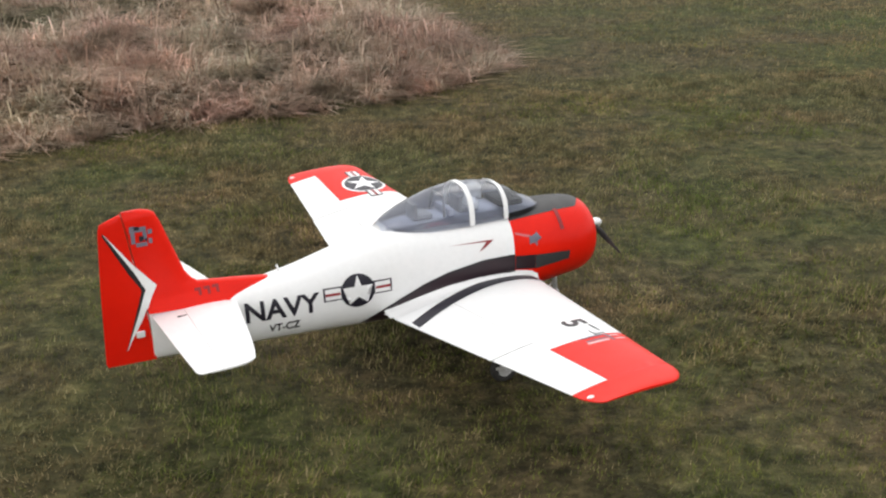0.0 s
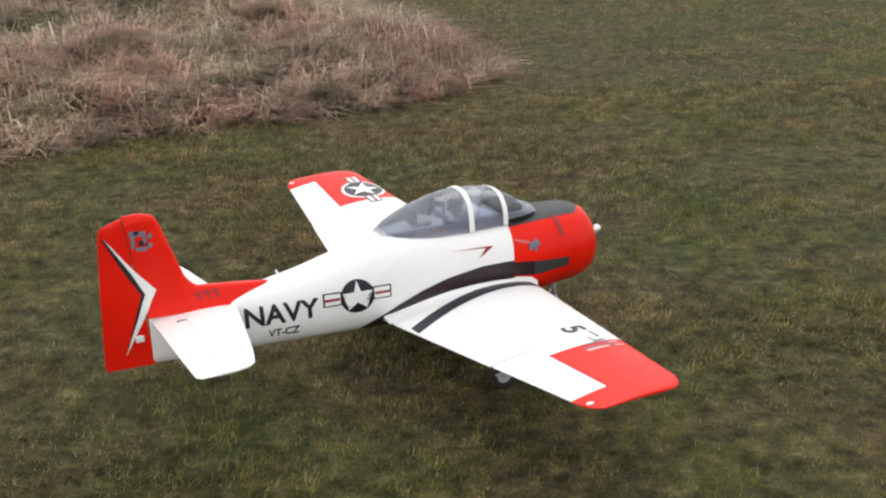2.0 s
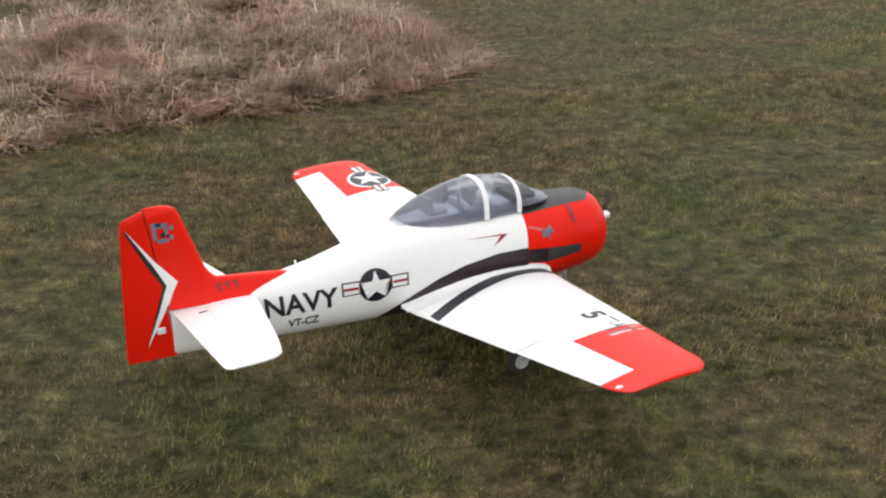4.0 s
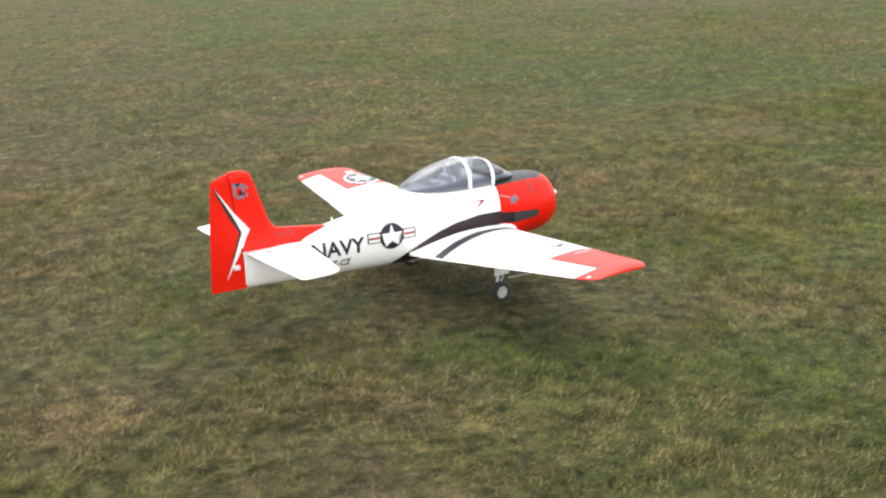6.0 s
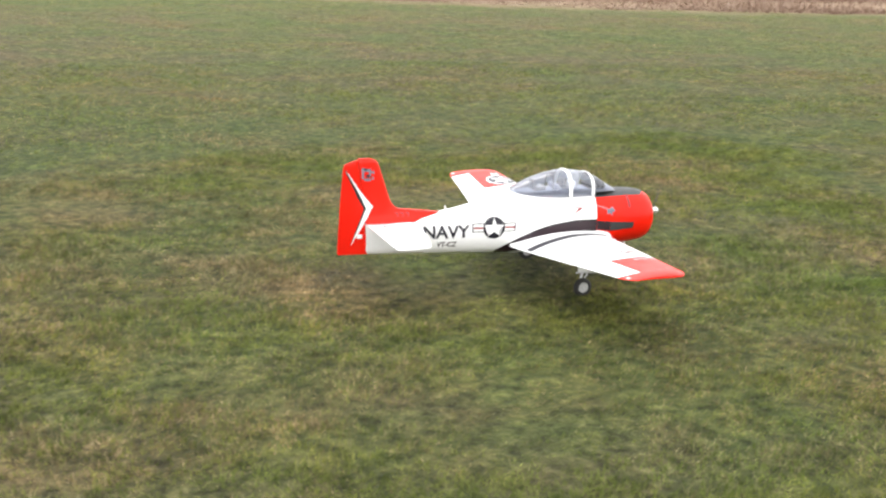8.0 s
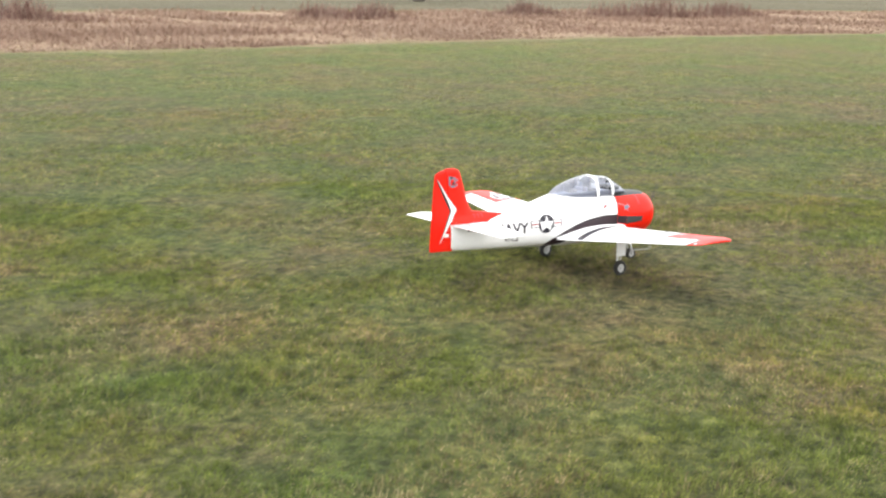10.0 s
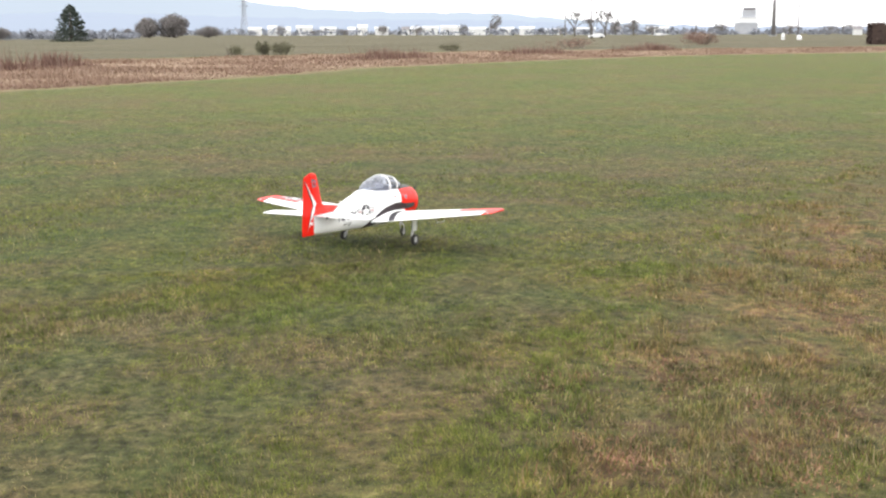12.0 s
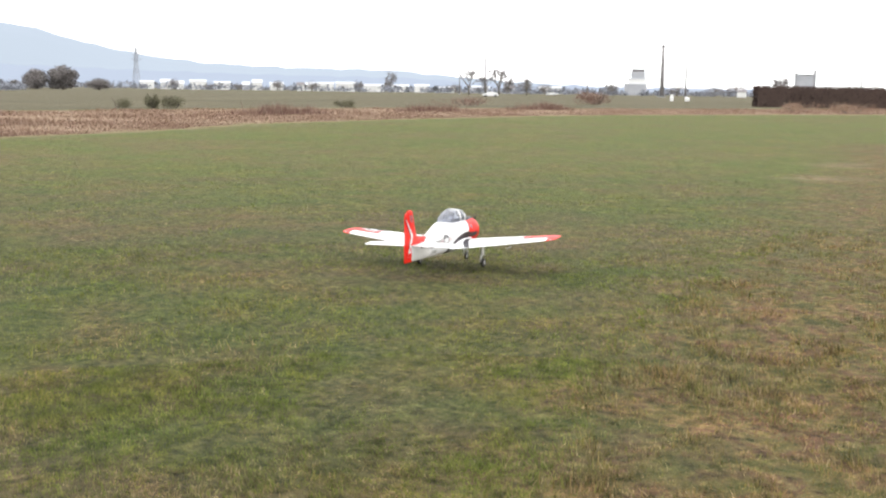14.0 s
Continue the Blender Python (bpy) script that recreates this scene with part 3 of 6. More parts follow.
def body_and_cowl():
    bm = bmesh.new()
    rings = fus_loft(bm, station_list(-0.93, 0.165))
    bm.faces.new(rings[0])
    bmesh.ops.recalc_face_normals(bm, faces=bm.faces[:])
    fuselage = part("fuselage", smooth(bm), WHITE, PLANE, "glossy white fuselage with blue lettering")

    bm = bmesh.new()
    rings = fus_loft(bm, station_list(0.165, 0.447) + [0.455, 0.463, 0.470, 0.477, 0.483])
    # rolled lip and the inside of the cowl's mouth
    last = rings[-1]
    for x, s in ((0.480, 0.9), (0.468, 0.86), (0.39, 0.86)):
        ring = [bm.verts.new((x, v.co.y * s, 0.2885 + (v.co.z - 0.2885) * s)) for v in rings[-1]]
        for k in range(len(ring)):
            f = bm.faces.new((last[k], ring[k], ring[(k + 1) % len(ring)], last[(k + 1) % len(ring)]))
            f.material_index = 0 if x > 0.476 else 1
        last = ring
    f = bm.faces.new(last)
    f.material_index = 1
    bmesh.ops.recalc_face_normals(bm, faces=bm.faces[:])
    cowl = part("cowl", smooth(bm), [RED, MATT_BLACK], PLANE, "red round engine cowl")
    # black anti-glare panel over the top, narrowing forward
    bm = bmesh.new()
    grid = []
    for i in range(23):
        x = 0.166 + 0.29 * i / 22
        zb, zt, hw, n = fus_at(x)
        c, h, half = (zb + zt) / 2, (zt - zb) / 2, min(0.088 - 0.09 * (x - 0.166) - 3.2 * max(0, x - 0.415) ** 1.3, hw * 0.96)
        grid.append([bm.verts.new((x, half * q, c + h * (1 - abs(half * q / hw) ** n) ** (1 / n) + 0.0014)) for q in [k / 8 - 1 for k in range(17)]])
    for a, b in zip(grid, grid[1:]):
        for k in range(16):
            bm.faces.new((a[k], b[k], b[k + 1], a[k + 1]))
    part("anti_glare_panel", smooth(bm, 60), MATT_BLACK, cowl, "matt black anti-glare panel")
    # cooling lip along the cowl: its slot's shade is painted as a flat dull red patch
    for side in (-1, 1):
        bm = bmesh.new()
        for z0, z1, x0, x1 in ((0.352, 0.405, 0.331, 0.345),):
            decal_faces(bm, [[(x0, z0), (x1, z0), (x1, z1), (x0, z1)]], side, 0.0025)
        part("cooling_slot_shade", bm, DULL_RED, cowl)
        bm = bmesh.new()
        decal_faces(bm, [[(0.167, 0.256), (0.235, 0.246), (0.235, 0.292), (0.167, 0.299)]], side, 0.002)
        part("stripe", bm, MAROON, cowl, "dark maroon end of the stripe")
        bm = bmesh.new()
        decal_faces(bm, [[(0.235, 0.245), (0.355, 0.256), (0.358, 0.284), (0.235, 0.291)]], side, 0.003)
        part("exhaust_panel", bm, MATT_BLACK, cowl, "sooty black exhaust panel")
    return fuselage, cowl


def cut_up(bm, dx=0.02, dz=0.008, axis2=2):
    """Slice flat shapes finely, so that they can follow a curved skin."""
    for ax, step in ((0, dx), (axis2, dz)):
        co = [v.co[ax] for v in bm.verts]
        if not co:
            return
        k = math.floor(min(co) / step) + 1
        no = Vector((0, 0, 0))
        no[ax] = 1
        while k * step < max(co):
            pt = Vector((0, 0, 0))
            pt[ax] = k * step
            bmesh.ops.bisect_plane(bm, geom=bm.verts[:] + bm.edges[:] + bm.faces[:], plane_co=pt, plane_no=no, dist=1e-6)
            k += 1


def flat_polys(polys):
    """Polygons (x, z) as flat faces at y = 0, cut up."""
    bm = bmesh.new()
    for poly in polys:
        bm.faces.new([bm.verts.new((x, 0, z)) for x, z in poly])
    bmesh.ops.triangulate(bm, faces=bm.faces[:])
    cut_up(bm)
    return bm


def merge(bm, other):
    me = bpy.data.meshes.new("scrap")
    other.to_mesh(me)
    other.free()
    bm.from_mesh(me)
    bpy.data.meshes.remove(me)


def decal_faces(bm, polys, side, lift=0.0012, skin=None):
    """Paint or film on the body: shapes in side view, laid on the skin of one side."""
    flat = flat_polys(polys)
    for v in flat.verts:
        v.co.y = side * ((skin or fus_y)(v.co.x, v.co.z) + lift)
    merge(bm, flat)
    for f in bm.faces:
        f.smooth = True
    return bm


def letters(text, width, height):
    """The built-in font as flat polygons in (x, z), from 0 to width and height."""
    cu = bpy.data.curves.new("letters", "FONT")
    cu.body = text
    cu.offset = 0.026
    ob = new("letters", cu)
    bpy.context.view_layer.update()
    me = bpy.data.meshes.new_from_object(ob.evaluated_get(bpy.context.evaluated_depsgraph_get()))
    bpy.data.objects.remove(ob)
    bpy.data.curves.remove(cu)
    co = np.array([v.co[:] for v in me.vertices])
    lo, hi = co.min(0), co.max(0)
    bm = bmesh.new()
    bm.from_mesh(me)
    bpy.data.meshes.remove(me)
    for v in bm.verts:
        v.co = Vector(((v.co.x - lo[0]) / (hi[0] - lo[0]) * width, 0, (v.co.y - lo[1]) / (hi[1] - lo[1]) * height))
    cut_up(bm)
    return bm


def disc_poly(cx, cz, r, n=40):
    return [(cx + r * math.cos(2 * math.pi * i / n), cz + r * math.sin(2 * math.pi * i / n)) for i in range(n)]


def star_poly(cx, cz, r, turn=90):
    return [(cx + (r if i % 2 == 0 else r * 0.382) * math.cos(radians(turn + 36 * i)), cz + (r if i % 2 == 0 else r * 0.382) * math.sin(radians(turn + 36 * i))) for i in range(10)]


def rect(x0, x1, z0, z1):
    return [(x0, z0), (x1, z0), (x1, z1), (x0, z1)]


fuselage, cowl = body_and_cowl()


def markings():
    cx, cz, r = -0.345, 0.287, 0.051
    for side in (-1, 1):
        bm = bmesh.new()
        decal_faces(bm, [disc_poly(cx, cz, r), rect(cx - 0.103, cx - r + 0.004, cz - 0.0185, cz + 0.0225), rect(cx + r - 0.004, cx + 0.103, cz - 0.0185, cz + 0.0225)], side, 0.0010)
        part("roundel_ground", bm, NAVY_INK, fuselage, "dark blue disc with side bars")
        bm = bmesh.new()
        decal_faces(bm, [star_poly(cx, cz, r * 0.93)], side, 0.0030)
        decal_faces(bm, [rect(a, b, cz - 0.0145, cz + 0.0185) for a, b in ((cx - 0.098, cx - r), (cx + r, cx + 0.098))], side, 0.0018)
        part("roundel_star", bm, WHITE, fuselage, "white five-pointed star with white bars")
        for a, b in ((cx - 0.098, cx - r - 0.002), (cx + r + 0.002, cx + 0.098)):
            bm = bmesh.new()
            decal_faces(bm, [rect(a, b, cz - 0.0025, cz + 0.0055)], side, 0.0028)
            part("roundel_bar", bm, DULL_RED, fuselage, "dark red bar")
        for text, x0, x1, z0, z1, ink, nm in (("NAVY", -0.674, -0.459, 0.244, 0.303, NAVY_INK, "NAVY in dark blue capitals"), ("VT-CZ", -0.610, -0.519, 0.202, 0.228, BLACK_INK, "VT-CZ in small black capitals")):
            bm = letters(text, x1 - x0, z1 - z0)
            for v in bm.verts:
                # the letters read from tail to nose on the right side, from nose to tail on the left
                v.co.x = x0 + v.co.x if side < 0 else x1 - v.co.x
                v.co.z += z0
                v.co.y = side * (fus_y(v.co.x, v.co.z) + 0.0014)
            part("lettering", bm, ink, fuselage, nm)
        # swept stripe from the cowl down to the wing's trailing edge
        top = [(0.166, 0.299), (0.06, 0.300), (-0.06, 0.284), (-0.14, 0.262), (-0.22, 0.229), (-0.285, 0.193), (-0.325, 0.166)]
        low = [(-0.325, 0.154), (-0.27, 0.157), (-0.20, 0.178), (-0.12, 0.212), (-0.03, 0.240), (0.06, 0.254), (0.166, 0.256)]
        bm = bmesh.new()
        decal_faces(bm, [[a, b, d, c] for a, b, c, d in zip(top, top[1:], low[::-1], low[::-1][1:])], side, 0.0012)
        part("stripe", bm, MAROON, fuselage, "dark maroon swept side stripe")
        for edge, off in ((top, 0.0), (low[::-1], -0.007)):
            bm = bmesh.new()
            decal_faces(bm, [[(a[0], a[1] + off), (b[0], b[1] + off), (b[0], b[1] + off + 0.007), (a[0], a[1] + off + 0.007)] for a, b in zip(edge, edge[1:])], side, 0.0016)
            part("stripe_border", bm, BLACK_INK, fuselage)
        bm = bmesh.new()
        decal_faces(bm, [[(-0.05, 0.369), (0.072, 0.361), (0.097, 0.363), (0.072, 0.365)], [(0.097, 0.363), (0.072, 0.361), (0.046, 0.334), (0.062, 0.342)]], side, 0.0014)
        part("arrow_mark", bm, DULL_RED, fuselage, "thin dark red arrow")
        bm = bmesh.new()
        decal_faces(bm, [star_poly(0.237, 0.340, 0.024, 70), disc_poly(0.237, 0.342, 0.013, 16)], side, 0.0016)
        part("nose_emblem", bm, GREY_INK, cowl, "small grey emblem")
        bm = bmesh.new()
        decal_faces(bm, [[(0.17, 0.366), (0.215, 0.349), (0.222, 0.355), (0.172, 0.371)]], side, 0.0016)
        part("nose_streak", bm, PALE_RED, cowl, "pale streak beside the emblem")


markings()


# ---- wings ----
def wing_le(y):
    if y <= 0.95:
        return 0.265 - 0.148 * y
    s = min((y - 0.95) / 0.085, 1)
    return 0.1244 - 0.065 * (1 - math.sqrt(max(1 - s * s, 0)))


def wing_te(y):
    if y <= 0.95:
        return -0.257 + 0.115 * (y - 0.14)
    s = min((y - 0.95) / 0.085, 1)
    return -0.1639 + 0.05 * (1 - math.sqrt(max(1 - s * s, 0)))


def foil(f, t):
    return 5 * t * (0.2969 * math.sqrt(max(f, 0)) - 0.126 * f - 0.3516 * f ** 2 + 0.2843 * f ** 3 - 0.1036 * f ** 4)


def wing_point(y, f, up):
    le, te = wing_le(y), wing_te(y)
    c = le - te
    s = max(0.0, min((y - 0.95) / 0.085, 1))
    th = (0.135 - 0.03 * y) * math.sqrt(max(1 - s * s, 0.0))
    z = 0.184 + 0.113 * y + 0.012 * c * (0.5 - f)
    camber = 0.06 * c * f * (1 - f)
    return Vector((le - c * f, y, z + camber + up * (foil(f, th) * c + 0.0012)))


def wing_slab(bm, ys, f0, f1, side, nc=14, hinge_turn=0.0, stretch=0.0, paint=None, fy=None):
    """A closed piece of wing between two chord fractions (or functions of y)."""
    fa = f0 if callable(f0) else (lambda y: f0)
    fb = f1 if callable(f1) else (lambda y: f1)
    grid = []
    for y in ys:
        a, b = fa(y), fb(y)
        fr = [a + (b - a) * (1 - math.cos(math.pi * i / nc)) / 2 if a == 0 else a + (b - a) * i / nc for i in range(nc + 1)]
        loop = [wing_point(y, f, 1) for f in fr] + [wing_point(y, f, -1) for f in reversed(fr)]
        if hinge_turn or stretch:
            h = (loop[0] + loop[-1]) / 2
            for p in loop:
                dx, dz = p.x - h.x, p.z - h.z
                dx *= 1 + stretch
                p.x, p.z = h.x + dx * math.cos(hinge_turn) - dz * math.sin(-hinge_turn) * 0, h.z + dz + dx * math.tan(hinge_turn)
        grid.append([bm.verts.new((p.x, side * p.y, p.z)) for p in loop])
    for ra, rb in zip(grid, grid[1:]):
        n = len(ra)
        for k in range(n):
            f = bm.faces.new((ra[k], ra[(k + 1) % n], rb[(k + 1) % n], rb[k]))
            if paint:
                c = f.calc_center_median()
                f.material_index = paint(c.x, abs(c.y))
    bm.faces.new(grid[0])
    bm.faces.new(grid[-1]).material_index = 1 if paint else 0
    bmesh.ops.remove_doubles(bm, verts=bm.verts[:], dist=1e-5)
    bmesh.ops.recalc_face_normals(bm, faces=bm.faces[:])
    return smooth(bm, 35)


def wing_skin(side):
    def skin(x, y):
        f = min(max((wing_le(y) - x) / (wing_le(y) - wing_te(y)), 0), 1)
        return wing_point(y, f, 1).z
    return skin


def wing_decal(polys, side, lift=0.0012):
    """Film on the upper skin; polygons in (x, y) with y counted outward."""
    bm = bmesh.new()
    for poly in polys:
        bm.faces.new([bm.verts.new((x, y, 0)) for x, y in poly])
    bmesh.ops.triangulate(bm, faces=bm.faces[:])
    cut_up(bm, 0.012, 0.04, 1)
    skin = wing_skin(side)
    for v in bm.verts:
        v.co.z = skin(v.co.x, v.co.y) + lift
        v.co.y *= side
    for f in bm.faces:
        f.smooth = True
    return bm


def spaced(*stops):
    out = []
    for (a, n), (b, _) in zip(stops, stops[1:]):
        out += [a + (b - a) * i / n for i in range(n)]
    return out + [stops[-1][0]]


RED_FROM, AIL_END, FLAP_END, FLAP_IN = 0.700, 0.955, 0.63, 0.15
AIL_F, FLAP_F = 0.655, 0.68


def wing(side):
    bm = bmesh.new()
    ys = spaced((0.06, 3), (FLAP_IN, 1))
    ys += [0.1501] + spaced((0.16, 12), (FLAP_END, 1))[0:] + [0.6301] + spaced((0.64, 1), (RED_FROM, 6), (AIL_END, 1))[0:] + [0.9551]
    ys += [0.957, 0.968, 0.98, 0.995, 1.008, 1.018, 1.026, 1.031, 1.034]

    def back(y):
        if y < 0.15005 or y > 0.95505:
            return 1.0
        return FLAP_F - 0.004 if y < 0.63005 else AIL_F - 0.004
    wing_slab(bm, sorted(set(ys)), 0.0, back, side, 16, paint=lambda x, y: 1 if y > RED_FROM else 0)
    w = part("wing", bm, [WHITE, RED], PLANE, "white tapered wing with red tip")
    bm = bmesh.new()
    wing_slab(bm, spaced((FLAP_IN + 0.003, 10), (FLAP_END - 0.002, 1)), FLAP_F, 1.0, side, 6, hinge_turn=0.0, stretch=0.02)
    part("flap", bm, WHITE, w, "white flap slightly lowered")
    bm = bmesh.new()
    wing_slab(bm, spaced((FLAP_END + 0.004, 8), (AIL_END - 0.003, 1)), AIL_F, 1.0, side, 6)
    part("aileron", bm, WHITE, w, "white aileron set in the red wing")
    # dark band beside the root fairing
    line = [(0.226, 0.138), (0.17, 0.131), (0.10, 0.132), (0.03, 0.142), (-0.04, 0.160), (-0.10, 0.180), (-0.165, 0.207), (-0.238, 0.242)]
    bm = wing_decal([[(a[0], a[1] - 0.016), (b[0], b[1] - 0.016), (b[0], b[1] + 0.036), (a[0], a[1] + 0.036)] for a, b in zip(line, line[1:])], side)
    part("root_band", bm, NAVY_INK, w, "dark blue curved band")
    bm = bmesh.new()
    tube(bm, [(-0.05, side * 0.60, 0.214), (-0.07, side * 0.60, 0.205), (-0.17, side * 0.60, 0.208)], [0.004] * 3, 6)
    part("control_horn", bm, STEEL, w)
    if side > 0:
        cx, cy, r = 0.062, 0.796, 0.070
        bm = wing_decal([[(cx + r * math.cos(a * math.pi / 18), cy + r * math.sin(a * math.pi / 18)) for a in range(36)]] +
                        [[(cx - 0.024, a), (cx + 0.024, a), (cx + 0.024, b), (cx - 0.024, b)] for a, b in ((cy - 0.125, cy - r + 0.004), (cy + r - 0.004, cy + 0.125))], side, 0.0012)
        part("roundel_ground", bm, NAVY_INK, w, "dark blue disc with side bars")
        bm = wing_decal([[(x, y) for x, y in star_poly(cx, cy, r * 0.93, 0)]] + [[(cx - 0.019, a), (cx + 0.019, a), (cx + 0.019, b), (cx - 0.019, b)] for a, b in ((cy - 0.12, cy - r), (cy + r, cy + 0.12))], side, 0.0022)
        part("roundel_star", bm, WHITE, w, "white five-pointed star with white bars")
        for a, b in ((cy - 0.12, cy - r - 0.003), (cy + r + 0.003, cy + 0.115)):
            part("roundel_bar", wing_decal([[(cx - 0.005, a), (cx + 0.005, a), (cx + 0.005, b), (cx - 0.005, b)]], side, 0.0032), DULL_RED, w)
        bm = wing_decal([[(cx + (r + 0.010) * math.cos(a * math.pi / 18), cy + (r + 0.010) * math.sin(a * math.pi / 18)) for a in range(36)]], side, 0.0007)
        part("roundel_rim", bm, WHITE, w)
    else:
        # markings too small to read: bars of their size and colour
        def bar(x0, x1, y0, y1):
            return [(x0, y0), (x1, y0), (x1, y1), (x0, y1)]
        digit = letters("5", 0.046, 0.066)
        skin = wing_skin(side)
        for v in digit.verts:
            px, py = 0.044 + v.co.z, 0.566 + v.co.x
            v.co = Vector((px, side * py, skin(px, py) + 0.0014))
        part("wing_code", digit, BLACK_INK, w, "black figure 5 across the wing")
        pale = [bar(0.020, 0.086, 0.738, 0.750), bar(0.100, 0.128, 0.716, 0.724), bar(0.104, 0.132, 0.742, 0.750)]
        grey = [bar(0.092, 0.098, 0.704, 0.755), bar(0.022, 0.086, 0.727, 0.733), bar(0.02, 0.088, 0.702, 0.709)]
        for bars, ink, label in (([bar(0.100, 0.106, 0.622, 0.672), bar(0.072, 0.076, 0.662, 0.70), bar(0.076, 0.106, 0.690, 0.696)], BLACK_INK, "thin black code bar"), (pale, CODE_PALE, "pale code bar on the red tip"), (grey, GREY_INK, "grey code bar on the red tip")):
            for one in bars:
                part("wing_code", wing_decal([one], side), ink, w, label)
    # tip lamp
    bm = bmesh.new()
    bmesh.ops.create_uvsphere(bm, u_segments=12, v_segments=8, radius=0.006, matrix=Matrix.Translation((-0.140, side * 0.996, wing_point(0.996, 0.92, 1).z)) @ Matrix.Diagonal((1.8, 1, 0.6, 1)))
    part("tip_lamp", smooth(bm), LAMP_LENS, w, "small clear tip lamp")
    # root fairing blending wing and body
    bm = bmesh.new()
    rows = []
    for i in range(25):
        x = 0.25 - 0.515 * i / 24
        f = (wing_le(0.12) - x) / (wing_le(0.12) - wing_te(0.12))
        yo = 0.128 + 0.02 * max(0, f - 0.5)
        zo = wing_point(yo, min(max(f, 0.0), 1.0), 1).z if f < 1 else wing_point(yo, 1, 1).z + (f - 1) * 0.06
        zi = zo + 0.022 * max(0.3, 1 - max(0, f - 0.6) * 1.7)
        row = []
        for j in range(6):
            q = j / 5
            z = zi + (zo - zi) * (1 - (1 - q) ** 2.2) + 0.0004
            y = (fus_y(x, zi) - 0.002) * (1 - q) + yo * q * (1 if f < 1 else max(0.6, 1 - (f - 1) * 1.5)) 
            row.append(bm.verts.new((x, side * y, z)))
        rows.append(row)
    for a, b in zip(rows, rows[1:]):
        for j in range(5):
            bm.faces.new((a[j], a[j + 1], b[j + 1], b[j]))
    bmesh.ops.recalc_face_normals(bm, faces=bm.faces[:])
    if bm.faces[:][0].normal.z < 0:
        bmesh.ops.reverse_faces(bm, faces=bm.faces[:])
    bmesh.ops.solidify(bm, geom=bm.faces[:], thickness=0.004)
    part("root_fairing", smooth(bm, 60), WHITE, w, "white wing root fairing")
    return w


for side in (-1, 1):
    wing(side)


# ---- tail ----
def loft_solid(bm, outline_rows):
    """Close a stack of equal loops."""
    grid = [[bm.verts.new(p) for p in row] for row in outline_rows]
    for a, b in zip(grid, grid[1:]):
        n = len(a)
        for k in range(n):
            bm.faces.new((a[k], a[(k + 1) % n], b[(k + 1) % n], b[k]))
    bm.faces.new(grid[0])
    bm.faces.new(grid[-1])
    bmesh.ops.remove_doubles(bm, verts=bm.verts[:], dist=1e-5)
    bmesh.ops.recalc_face_normals(bm, faces=bm.faces[:])
    return smooth(bm, 40)


def interp(v, pts):
    return float(np.interp(v, [p[0] for p in pts], [p[1] for p in pts]))


FIN_LE = [(0.30, -0.56), (0.352, -0.57), (0.372, -0.70), (0.378, -0.780), (0.395, -0.803), (0.42, -0.818), (0.50, -0.845), (0.58, -0.872), (0.600, -0.882), (0.610, -0.898), (0.616, -0.925)]
FIN_TE = [(0.17, -0.922), (0.32, -0.934), (0.59, -0.969), (0.616, -0.972)]
RUD_TE = [(0.180, -1.057), (0.190, -1.060), (0.40, -1.049), (0.570, -1.036), (0.588, -1.030), (0.598, -1.005), (0.606, -0.98)]


def fin_thick(x, z):
    """Half thickness of fin and rudder together."""
    le, te = interp(z, FIN_LE), interp(z, RUD_TE)
    f = min(max((le - x) / (le - te), 0), 1)
    root = max(0.0, 1 - (z - 0.32) / 0.05) if z < 0.37 else 0.0
    return foil(f, 1.0) * (0.030 + 0.05 * root * (1 if f < 0.8 else 0.3)) * 0.9 + 0.0016


